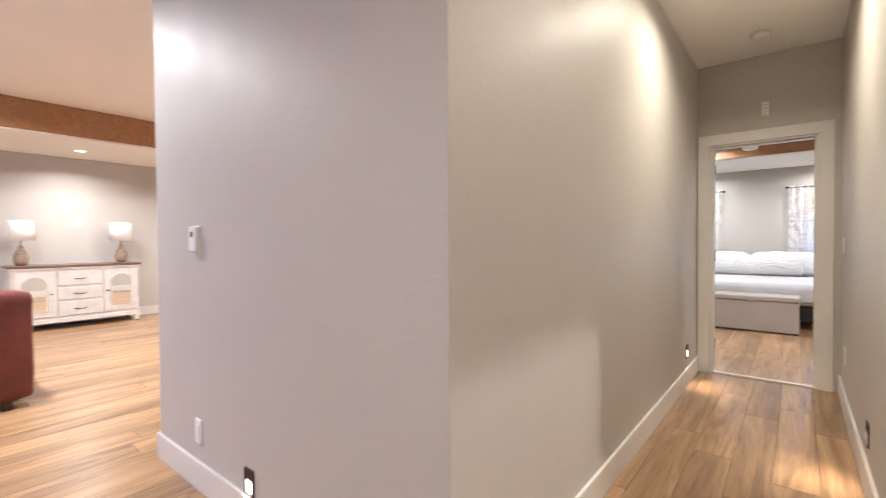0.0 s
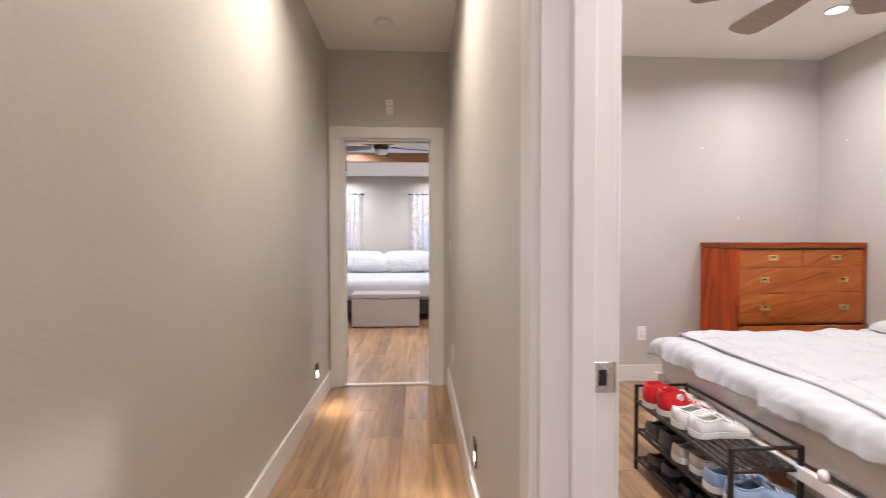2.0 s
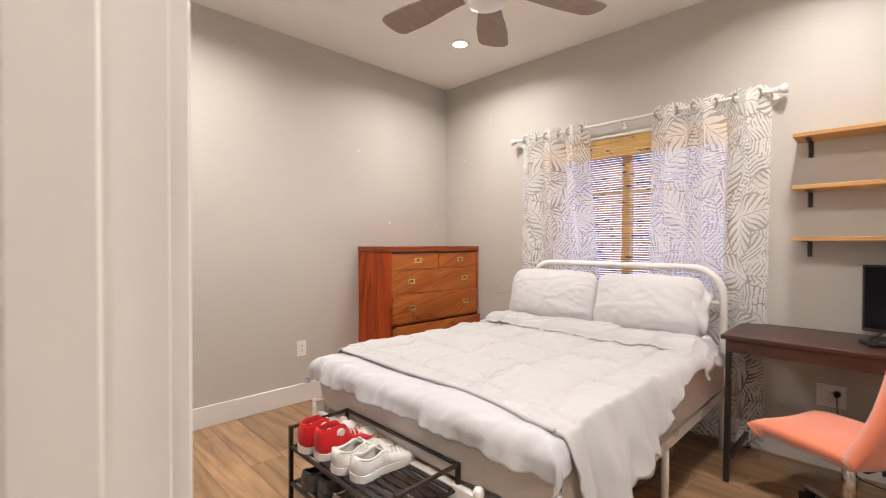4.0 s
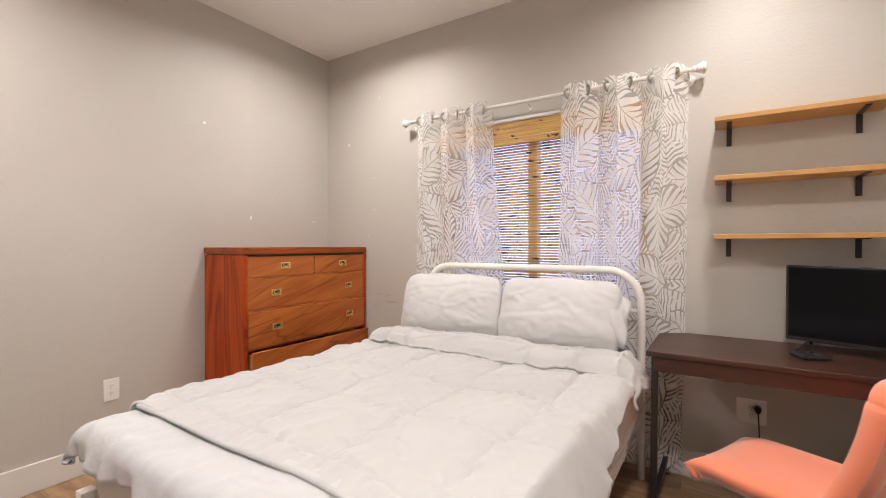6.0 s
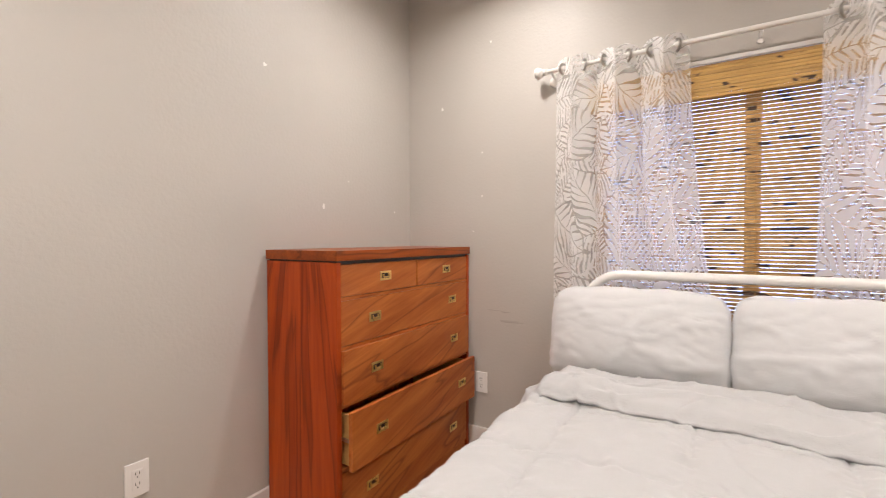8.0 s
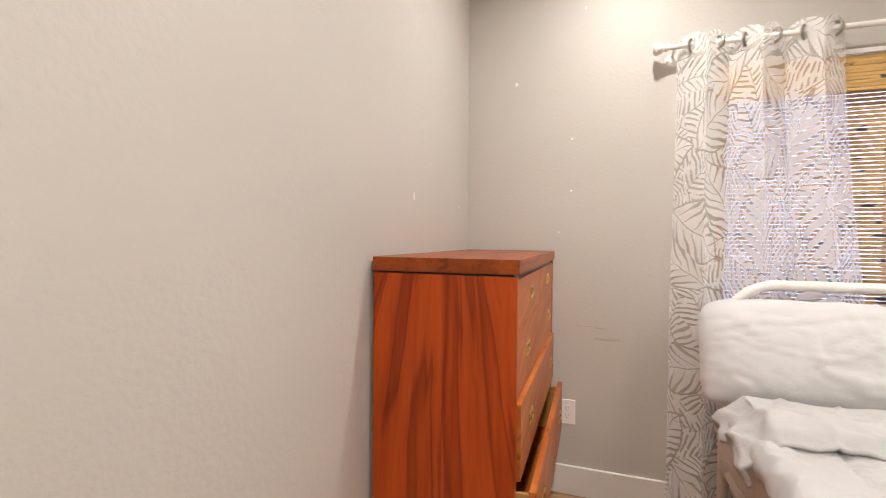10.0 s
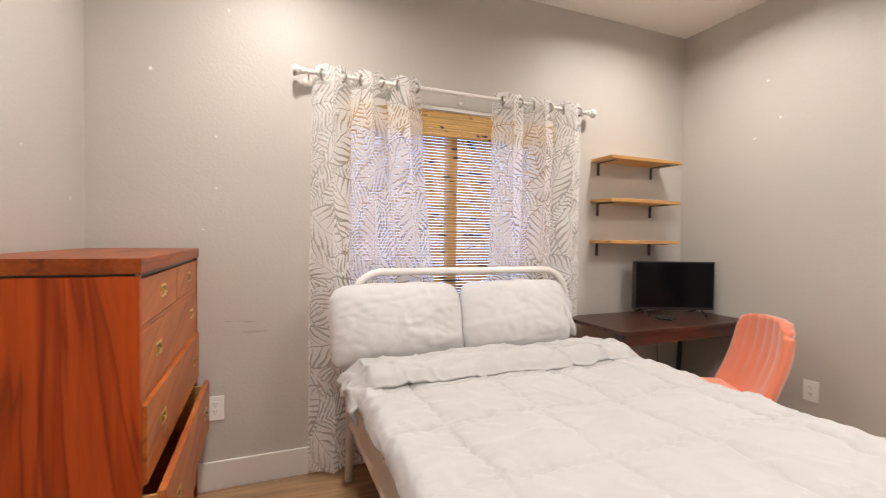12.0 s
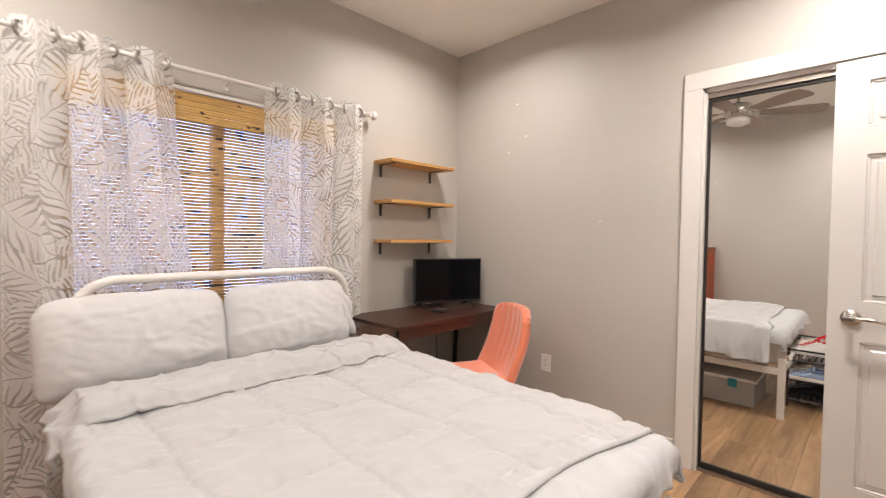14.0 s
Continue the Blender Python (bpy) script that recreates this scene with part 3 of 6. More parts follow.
T = 0.015
baseboard("baseboard_bedroom", [
    (0.24 + T, 4.70 - T, 3.29, 4.70), (3.29 - T, 1.083, 3.29, 4.70 - T), (1.585, 1.083, 3.29 - T, 1.083 + T), (0.24, 2.07, 0.24 + T, 4.70)])
baseboard("baseboard_corridor", [
    (0.09 - T, 2.07, 0.09, 4.70), (-0.885, 1.035, -0.885 + T, 4.70), (-2.95, 1.035 - T, -0.885 + T, 1.035), (-2.95 - T, 1.035 - T, -2.95, 4.7)])
baseboard("baseboard_living", [(-8.75, -3.0, -8.75 + T, 6.0), (-8.75 + T, 6.0 - T, -2.75, 6.0)])
baseboard("baseboard_master", [(-3.6, 9.5 - T, 2.2, 9.5), (-3.6, 4.82, -3.6 + T, 9.5 - T), (2.2 - T, 4.82, 2.2, 9.5 - T)])


def casing(name, axis, face, out, a0, a1, top, w, label):
    """Flat door casing on a wall face: legs from a0 - w to a0 and a1 to a1 + w, head on top; out: +1 or -1, the way it stands proud."""
    bm = bmesh.new()
    f0, f1 = sorted((face, face + out * 0.02))
    for lo, hi, z0, z1 in ((a0 - w, a0, 0, top), (a1, a1 + w, 0, top), (a0 - w, a1 + w, top, top + w)):
        if axis == "y":
            box(f0, lo, z0, f1, hi, z1, 0.002, 1, bm)
        else:
            box(lo, f0, z0, hi, f1, z1, 0.002, 1, bm)
    return tagged(part(name, bm, TRIM), label, "door casing", kind="structure")


def jamb(name, axis, a0, a1, d0, d1, top, stop0, stop1, label):
    """Door lining inside an opening, with a stop bead."""
    bm = bmesh.new()
    for lo, hi in ((a0, a0 + 0.02), (a1 - 0.02, a1)):
        box(*((d0, lo, 0, d1, hi, top) if axis == "y" else (lo, d0, 0, hi, d1, top)), 0.001, 1, bm)
    s = 0.012
    for lo, hi in ((a0 + 0.02, a0 + 0.02 + s), (a1 - 0.02 - s, a1 - 0.02)):
        box(*((stop0, lo, 0, stop1, hi, top) if axis == "y" else (lo, stop0, 0, hi, stop1, top)), 0.003, 1, bm)
    box(*((d0, a0 + 0.02, top - 0.02, d1, a1 - 0.02, top) if axis == "y" else (a0 + 0.02, d0, top - 0.02, a1 - 0.02, d1, top)), 0.001, 1, bm)
    box(*((stop0, a0 + 0.032, top - 0.032, stop1, a1 - 0.032, top - 0.02) if axis == "y" else (a0 + 0.032, stop0, top - 0.032, a1 - 0.032, stop1, top - 0.02)), 0.003, 1, bm)
    return tagged(part(name, bm, TRIM), label, "door frame", kind="structure")


casing("trim_bedroom_door_hall_side", "y", 0.09, -1, 1.222, 1.969, 2.048, 0.085, "white flat casing round the bedroom doorway")
casing("trim_bedroom_door_room_side", "y", 0.24, 1, 1.222, 1.969, 2.048, 0.085, "white flat casing round the bedroom doorway")
bed_jamb = jamb("door_frame_bedroom", "y", 1.215, 1.976, 0.088, 0.242, 2.055, 0.15, 0.20, "white painted lining of the bedroom doorway")
casing("trim_corridor_door", "x", 4.70, -1, -0.785, -0.045, 2.03, 0.092, "white flat casing round the corridor-end doorway")
far_jamb = jamb("door_frame_corridor", "x", -0.79, -0.04, 4.698, 4.822, 2.035, 4.73, 4.775, "white painted lining of the corridor-end doorway")
structure("trim_threshold", [(-0.77, 4.705, 0.0, -0.06, 4.745, 0.014)], TRIM, "white threshold strip in the doorway", "threshold", 0.003)
casing("trim_closet", "x", 1.083, 1, 0.365, 1.485, 2.08, 0.092, "white flat casing round the mirrored closet")

# strike plate on the bedroom door frame
strike = thing("strike_plate", (0.222, 1.955, 0.93), "satin nickel strike plate set in the white door frame", "strike plate")
sp = box(0.196, 1.9525, 0.90, 0.242, 1.9555, 0.963, 0.001, 1)
part("plate", sp, NICKEL, strike)
part("latch_hole", box(0.209, 1.951, 0.915, 0.226, 1.9522, 0.948, 0.001, 1), BLACKP, strike, "dark latch hole")
part("lip", tube([(0.243, 1.9555, 0.901 + 0.0615 * i / 6) for i in range(7)], 0.004, 8), NICKEL, strike)
for z in (0.907, 0.956):
    part("screw", cyl((0.217, 1.9505, z), (0.217, 1.9535, z), 0.003, seg=10), NICKEL, strike)


# ---- doors ----
def panel_door(name, w, label):
    """A six-panel door leaf along +x from its hinge edge, thickness to -y, face at y = 0; standing on z = 0.01."""
    t, h = 0.035, 2.02
    d = thing(name, (0, 0, 0), label, "door", kind="")
    st, mid = 0.105, 0.095
    cols = [(st, (w - mid) / 2), ((w + mid) / 2, w - st)]
    rows = [(0.24, 0.86), (1.02, 1.63), (1.74, 1.93)]
    bm = bmesh.new()
    box(0, -t, 0.01, st, 0, h, bm=bm)
    box(w - st, -t, 0.01, w, 0, h, bm=bm)
    box((w - mid) / 2, -t, 0.01, (w + mid) / 2, 0, h, bm=bm)
    edges = [0.01, 0.24, 0.86, 1.02, 1.63, 1.74, 1.93, h]
    for z0, z1 in zip(edges[::2], edges[1::2]):
        for c0, c1 in cols:
            box(c0, -t, z0, c1, 0, z1, bm=bm)
    part("slab", bm, DOORP, d)
    for c0, c1 in cols:
        for z0, z1 in rows:
            pm = bmesh.new()
            box(c0, -t + 0.009, z0, c1, -0.009, z1, bm=pm)
            box(c0 + 0.03, -t + 0.002, z0 + 0.03, c1 - 0.03, -0.002, z1 - 0.03, 0.0065, 1, pm)
            # sloping bead round the field
            for a0, a1, b0, b1 in ((c0, c1, z0, z0 + 0.012), (c0, c1, z1 - 0.012, z1), (c0, c0 + 0.012, z0 + 0.012, z1 - 0.012), (c1 - 0.012, c1, z0 + 0.012, z1 - 0.012)):
                box(a0, -t + 0.004, b0, a1, -0.004, b1, 0.003, 1, pm)
            part("panel", pm, DOORP, d)
    hd = bmesh.new()
    x, z = w - 0.075, 0.955
    cyl((x, -0.001, z), (x, 0.012, z), 0.034, 0.031, 28, hd)
    cyl((x, 0.010, z), (x, 0.05, z), 0.011, bm=hd)
    tube([(x, 0.045, z), (x - 0.02, 0.052, z + 0.002), (x - 0.05, 0.053, z + 0.004), (x - 0.085, 0.052, z), (x - 0.112, 0.05, z - 0.006)], 0.0085, 12, hd)
    lever = part("lever_handle", hd, NICKEL, d, "satin nickel lever handle", True)
    hb = bmesh.new()
    cyl((x, -t - 0.012, z), (x, -t + 0.001, z), 0.031, 0.034, 28, hb)
    cyl((x, -t - 0.05, z), (x, -t - 0.01, z), 0.011, bm=hb)
    tube([(x, -t - 0.045, z), (x - 0.05, -t - 0.053, z + 0.004), (x - 0.112, -t - 0.05, z - 0.006)], 0.0085, 12, hb)
    part("lever_handle", hb, NICKEL, d, "satin nickel lever handle", True)
    part("latch", box(w - 0.001, -t + 0.008, z - 0.03, w + 0.002, -0.008, z + 0.03, 0.001, 1), NICKEL, d)
    for hz in (0.25, 1.05, 1.83):
        k = bmesh.new()
        cyl((-0.006, 0.005, hz - 0.045), (-0.006, 0.005, hz + 0.045), 0.006, bm=k)
        box(-0.004, -0.03, hz - 0.044, -0.001, 0.0, hz + 0.044, bm=k)
        part("hinge", k, NICKEL, d)
    return d


door_bedroom = panel_door("bedroom_door", 0.695, "white six-panel door standing open into the bedroom")
door_bedroom.matrix_basis = pose(0.248, 1.272, 0)
door_far = copy_thing(door_bedroom, pose(-0.795, 4.83, 0, 0, 0, 118) )
tagged(door_far, "white six-panel door standing open into the far bedroom")
for hz in (0.25, 1.05, 1.83):
    hg = box(-0.770, 4.778, hz - 0.045, -0.766, 4.818, hz + 0.045, 0.001, 1)
    cyl((-0.764, 4.818, hz - 0.045), (-0.764, 4.818, hz + 0.045), 0.006, seg=12, bm=hg)
    part("hinge", hg, BRONZE, far_jamb, "dark bronze butt hinge")

# mirrored sliding closet doors
def closet_panel(x0, x1, y, label):
    d = thing("mirror_door", ((x0 + x1) / 2, y, 0.02), label, "mirror", "sliding closet doors")
    part("mirror_pane", box(x0 + 0.014, y - 0.006, 0.05, x1 - 0.014, y, 2.012, 0.001, 1), MIRROR, d)
    for a, b in ((x0, x0 + 0.014), (x1 - 0.014, x1)):
        part("stile", box(a, y - 0.014, 0.02, b, y + 0.008, 2.03, 0.002, 1), BLACKM, d, "black metal edge strip")
    part("bottom_rail", box(x0 + 0.014, y - 0.014, 0.02, x1 - 0.014, y + 0.008, 0.05, 0.002, 1), BLACKM, d)
    part("top_rail", box(x0 + 0.014, y - 0.014, 2.012, x1 - 0.014, y + 0.008, 2.03, 0.002, 1), BLACKM, d)


closet_panel(0.86, 1.468, 1.052, "tall mirror closet door in a thin black frame")
closet_panel(0.37, 0.94, 1.012, "tall mirror closet door in a thin black frame")
structure("trim_closet_frame", [(0.36, 0.962, 0, 0.368, 1.081, 2.08), (1.47, 0.962, 0, 1.49, 1.081, 2.08), (0.36, 0.962, 2.06, 1.49, 1.081, 2.08)], TRIM, "white lining of the closet opening", "door frame")
structure("trim_closet_track", [(0.368, 1.0, 2.032, 1.47, 1.068, 2.06), (0.368, 0.99, 0.002, 1.47, 1.07, 0.018)], metal("track_metal", (0.42, 0.36, 0.32), 0.45), "brushed metal sliding door tracks", "door track")


# ---- window, shade and curtains ----
win = tagged(new("window_1"), "white bedroom window with a middle mullion", "window", kind="structure")
win.matrix_basis = Matrix.Translation((3.4, 2.905, 0.82))
fb = bmesh.new()
for y0, y1, z0, z1 in ((2.235, 2.285, 0.82, 1.99), (3.525, 3.575, 0.82, 1.99), (2.285, 3.525, 0.82, 0.87), (2.285, 3.525, 1.94, 1.99)):
    box(3.36, y0, z0, 3.42, y1, z1, 0.003, 1, fb)
part("window_frame", fb, TRIM, win)
part("mullion", box(3.355, 2.885, 0.87, 3.42, 2.945, 1.94, 0.003, 1), TRIM, win)
part("window_sill", box(3.27, 2.22, 0.80, 3.36, 3.59, 0.82, 0.004, 2), TRIM, win)
for y0, y1 in ((2.285, 2.885), (2.945, 3.525)):
    pane = part("pane", box(3.388, y0, 0.87, 3.393, y1, 1.94), GLASS, win)
    pane.visible_shadow = False

shade_ob = thing("bamboo_shade", (3.31, 2.905, 0.83), "natural bamboo slat shade with dark node marks, lowered over the window", "window shade")
slat_mesh = mesh_of("slat", box(-0.002, -0.665, -0.0069, 0.002, 0.665, 0.0069), BAMB)
for i in range(60):
    piece("slat", slat_mesh, (3.318 + 0.0012 * ((i * 7) % 3), 2.905, 0.838 + i * 0.0170), shade_ob, pose(0, 0, 0, 0, 4 if i % 2 else -3, 0))
vm = mesh_of("valance_slat", box(-0.003, -0.685, -0.0068, 0.003, 0.685, 0.0068, 0.0015, 1), BAMV)
for i in range(10):
    piece("valance_slat", vm, (3.283 - 0.001 * (i % 2), 2.905, 1.841 + i * 0.0142), shade_ob)
part("head_rail", box(3.268, 2.215, 1.9775, 3.289, 3.595, 1.996, 0.002, 1), TRIM, shade_ob)
for y in (2.45, 2.905, 3.36):
    cd = part("lift_cord", cyl((3.3145, y, 0.83), (3.3145, y, 1.95), 0.0012, seg=6), PINE, shade_ob)

rod = thing("curtain_rod", (3.225, 2.9, 2.07), "white curtain rod with round finials on wall brackets", "curtain rod")
part("bar", cyl((3.225, 2.02, 2.07), (3.225, 3.79, 2.07), 0.011), WHITEM, rod, smooth=True)
for y, s in ((2.02, -1), (3.79, 1)):
    f = bmesh.new()
    cyl((3.225, y - s * 0.01, 2.07), (3.225, y + s * 0.012, 2.07), 0.016, 0.016, 20, f)
    cyl((3.225, y + s * 0.012, 2.07), (3.225, y + s * 0.04, 2.07), 0.017, 0.030, 20, f)
    cyl((3.225, y + s * 0.04, 2.07), (3.225, y + s * 0.052, 2.07), 0.030, 0.022, 20, f)
    part("finial", f, WHITEM, rod, smooth=True)
for y in (2.045, 2.9, 3.76):
    b = cyl((3.225, y, 2.062), (3.285, y, 2.05), 0.006)
    cyl((3.2895, y, 2.035), (3.281, y, 2.035), *((0.012, 0.010) if y == 2.9 else (0.030, 0.026)), 24, b)
    part("bracket", b, WHITEM, rod)


def curtain(y_a, y_b, y_a_low, y_b_low, folds, label, seed):
    """A grommet panel hung on the rod from y_a to y_b, spreading towards the floor."""
    c = thing("curtain", (3.225, (y_a + y_b) / 2, 0.03), label, "curtain", "sheer curtain pair")
    top, low = 2.115, 0.025
    wid = 1.32

    def fn(u, v):
        z = low + (top - low) * v
        k = 1 - v
        y0 = y_a + (y_a_low - y_a) * smoothstep(0, 1, k)
        y1 = y_b + (y_b_low - y_b) * smoothstep(0, 1, k)
        ph = u * folds * 2 * math.pi + 0.5 * nz(u * 3, v * 2, seed) * k
        amp = 0.040 + 0.016 * nz(u * 5, v * 1.5, seed + 3) * k
        y = y0 + (y1 - y0) * u + 0.012 * math.sin(2 * ph) + 0.02 * nz(u * 4, v * 2.2, seed + 9) * k
        x = 3.222 - 0.008 * k + amp * math.cos(ph) + 0.01 * nz(u * 9, v * 6, seed + 5) * k
        return (min(x, 3.272), y, z - 0.014 * (1 + math.cos(2 * ph)) * v ** 12 + 0.006)

    part("cloth", grid_sheet(fn, 150, 60, (wid, top - low)), LACE, c, smooth=True)
    n = folds * 2
    for i in range(n):
        u = (i + 0.5) / n
        y = y_a + (y_b - y_a) * u
        t = radians(35 if i % 2 else -35)
        ring = tube([(3.225 + 0.026 * math.cos(a) * math.cos(t), y + 0.026 * math.cos(a) * math.sin(t), 2.066 + 0.026 * math.sin(a)) for a in [2 * math.pi * k / 16 for k in range(16)]], 0.0062, 8, closed=True)
        part("grommet", ring, GROMMETM, c, "satin nickel ring", True)
    return c


curtain(3.745, 3.15, 3.76, 2.99, 3, "sheer white curtain panel with a leaf pattern and metal grommets", 1.3)
curtain(2.705, 2.045, 2.74, 2.06, 3, "sheer white leaf-pattern curtain hanging beside the desk", 7.7)


# ---- outlets, switches and wall marks ----
def plate(name, at, normal, w, h, label, category, kind_of="outlet"):
    """A wall plate; at: its middle on the wall; normal: a plan direction."""
    n = Vector((*normal, 0))
    turn = Matrix.Translation(at) @ n.to_track_quat("Z", "Y").to_matrix().to_4x4()
    # local: x across, y up, z out of the wall
    q = thing(name, at, label, category)

    def add(nm, bm, mat, lab=""):
        fixed = bmesh.new()
        merge(fixed, bm, turn)
        return part(nm, fixed, mat, q, lab)

    up = (turn.to_3x3() @ Vector((0, 1, 0))).z
    sgn = 1 if up > 0.5 else -1
    if abs(up) < 0.5:
        turn = Matrix.Translation(at) @ Matrix(((-n.y, 0, n.x, 0), (n.x, 0, n.y, 0), (0, 1, 0, 0), (0, 0, 0, 1)))
    add("cover", box(-w / 2, -h / 2, 0, w / 2, h / 2, 0.006, 0.002, 2), PLASTIC)
    if kind_of == "outlet":
        add("socket_face", box(-0.017, -0.034, 0.006, 0.017, 0.034, 0.0075, 0.001, 1), PLASTIC)
        for s in (-0.018, 0.018):
            for dx in (-0.006, 0.006):
                add("slot", box(dx - 0.001, s - 0.001, 0.0075, dx + 0.001, s + 0.008, 0.0082), BLACKP)
            add("slot", box(-0.002, s - 0.011, 0.0075, 0.002, s - 0.007, 0.0082), BLACKP)
    elif kind_of == "switch":
        add("rocker", box(-0.016, -0.033, 0.006, 0.016, 0.033, 0.010, 0.002, 1), PLASTIC)
    elif kind_of == "thermostat":
        add("body", box(-w / 2 + 0.004, -h / 2 + 0.004, 0.006, w / 2 - 0.004, h / 2 - 0.004, 0.024, 0.004, 2), PLASTIC)
        add("display", box(-0.018, 0.008, 0.024, 0.012, 0.034, 0.0245), BLACKP, "grey display")
    elif kind_of == "sensor":
        add("body", box(-w / 2 + 0.003, -h / 2 + 0.003, 0.006, w / 2 - 0.003, h / 2 - 0.003, 0.028, 0.005, 2), PLASTIC)
        for s in (-0.03, 0, 0.03):
            add("slot", box(-0.012, s - 0.003, 0.028, 0.012, s + 0.003, 0.0285), SCUFFM)
    return q


plate("wall_outlet", (1.733, 4.70, 0.408), (0, -1), 0.075, 0.118, "white duplex wall outlet beside the chest", "outlet")
plate("wall_outlet", (3.29, 4.187, 0.40), (-1, 0), 0.075, 0.118, "white duplex wall outlet between chest and curtain", "outlet")
plate("wall_outlet", (2.417, 1.083, 0.40), (0, 1), 0.075, 0.118, "white duplex wall outlet by the desk chair", "outlet")
plate("wall_outlet", (3.29, 1.777, 0.39), (-1, 0), 0.12, 0.118, "white wall outlet under the desk with a plug in", "outlet")
plate("wall_outlet", (0.09, 4.25, 0.38), (-1, 0), 0.075, 0.118, "white duplex wall outlet in the corridor", "outlet")
plate("thermostat", (-2.43, 1.035, 1.22), (0, -1), 0.085, 0.125, "white wall thermostat with a small display", "thermostat", "thermostat")
plate("light_switch", (-2.44, 1.035, 0.283), (0, -1), 0.07, 0.118, "white wall plate low on the hall wall", "wall plate", "switch")
plate("door_sensor", (-0.39, 4.70, 2.285), (0, -1), 0.06, 0.12, "small white chime box above the doorway", "door chime", "sensor")
plate("light_switch", (0.09, 4.45, 1.15), (-1, 0), 0.075, 0.118, "white rocker switch in the corridor", "switch", "switch")
plate("light_switch", (-8.75, 1.85, 1.52), (1, 0), 0.13, 0.118, "white wall plate above the sideboard", "wall plate", "switch")

plug = thing("power_plug", (3.27, 1.755, 0.405), "black plug and cord hanging from the outlet", "plug")
part("plug_body", cyl((3.278, 1.752, 0.41), (3.24, 1.752, 0.41), 0.017, 0.012), BLACKP, plug, smooth=True)
part("cord", tube([(3.245, 1.752, 0.40), (3.238, 1.75, 0.36), (3.238, 1.745, 0.25), (3.235, 1.72, 0.10), (3.22, 1.66, 0.012), (3.15, 1.50, 0.008), (3.10, 1.42, 0.03), (3.2, 1.36, 0.1), (3.24, 1.34, 0.3), (3.25, 1.35, 0.7)], 0.003, 8), BLACKP, plug, smooth=True)


def step_light(at, normal, label):
    n = Vector((*normal, 0))
    s = Vector((-n.y, n.x, 0))
    q = thing("step_light", at, label, "step light", "recessed step lights")

    def slab(nm, w0, w1, z0, z1, d0, d1, mat, lab=""):
        a, b = Vector(at) + s * w0 + n * d0, Vector(at) + s * w1 + n * d1
        part(nm, box(min(a.x, b.x), min(a.y, b.y), at[2] + z0, max(a.x, b.x), max(a.y, b.y), at[2] + z1), mat, q, lab)

    slab("frame", -0.036, -0.028, -0.055, 0.055, 0, 0.008, BRONZE)
    slab("frame", 0.028, 0.036, -0.055, 0.055, 0, 0.008, BRONZE)
    slab("frame", -0.028, 0.028, 0.047, 0.055, 0, 0.008, BRONZE)
    slab("frame", -0.028, 0.028, -0.055, -0.047, 0, 0.008, BRONZE)
    slab("hood", -0.028, 0.028, 0.005, 0.047, 0, 0.005, BRONZE, "dark bronze hood")
    slab("lens", -0.028, 0.028, -0.047, 0.005, 0, 0.003, STEPGLOW, "lit frosted lens")
    p = Vector(at) + n * 0.012
    area_lamp("step_lamp", look(tuple(p - Vector((0, 0, 0.02))), tuple(p + n * 0.5 - Vector((0, 0, 0.55)))), 1.0, (1, 0.86, 0.66), 0.05, 0.03, 110)


step_light((0.09, 2.98, 0.275), (-1, 0), "dark bronze recessed step light, lit, low on the wall")
step_light((-0.885, 4.22, 0.275), (1, 0), "dark bronze recessed step light, lit, low on the wall")
step_light((-1.95, 1.035, 0.20), (0, -1), "dark bronze recessed step light, lit, low on the hall wall")


def wall_mark(at, normal, w, h, material, label, seed=0):
    """A dab of filler or scuff, a millimetre proud."""
    n = Vector((*normal, 0))
    s = Vector((-n.y, n.x, 0))
    bm = bmesh.new()
    ring = []
    for k in range(12):
        a = 2 * math.pi * k / 12
        r = 0.75 + 0.5 * nz(math.cos(a) * 1.5, math.sin(a) * 1.5, seed)
        ring.append(bm.verts.new(Vector(at) + s * (w / 2 * r * math.cos(a)) + Vector((0, 0, h / 2 * r * math.sin(a))) + n * 0.0006))
    mid = bm.verts.new(Vector(at) + n * 0.0015)
    for k in range(12):
        bm.faces.new((ring[k], ring[(k + 1) % 12], mid))
    ob = tagged(part("filler_spot", bm, material), label, "wall mark", "patched holes", "structure")


marks = [((2.577, 4.70, 1.388), (0, -1), 0.022, 0.034), ((3.137, 4.70, 1.386), (0, -1), 0.016, 0.018), ((2.25, 4.70, 1.98), (0, -1), 0.026, 0.02), ((2.75, 4.70, 1.53), (0, -1), 0.01, 0.01),
         ((3.29, 4.453, 2.003), (-1, 0), 0.018, 0.03), ((3.29, 4.184, 1.717), (-1, 0), 0.014, 0.012), ((3.29, 4.184, 1.47), (-1, 0), 0.016, 0.011), ((3.29, 4.24, 1.27), (-1, 0), 0.012, 0.01), ((3.29, 4.13, 2.33), (-1, 0), 0.014, 0.02),
         ((2.7, 1.083, 2.24), (0, 1), 0.02, 0.02), ((2.62, 1.083, 2.0), (0, 1), 0.02, 0.02), ((2.77, 1.083, 1.9), (0, 1), 0.022, 0.022), ((2.05, 1.083, 1.38), (0, 1), 0.016, 0.014)]
for i, (at, n, w, h) in enumerate(marks):
    wall_mark(at, n, w, h, FILLER, "small white dab of filler on the painted wall", i)
for i, (y, z, w, h) in enumerate(((4.09, 0.822, 0.17, 0.007), (4.04, 0.816, 0.09, 0.010), (4.02, 0.765, 0.22, 0.016))):
    wall_mark((3.29, y, z), (-1, 0), w, h, SCUFFM, "faint grey scuff on the painted wall", 20 + i)


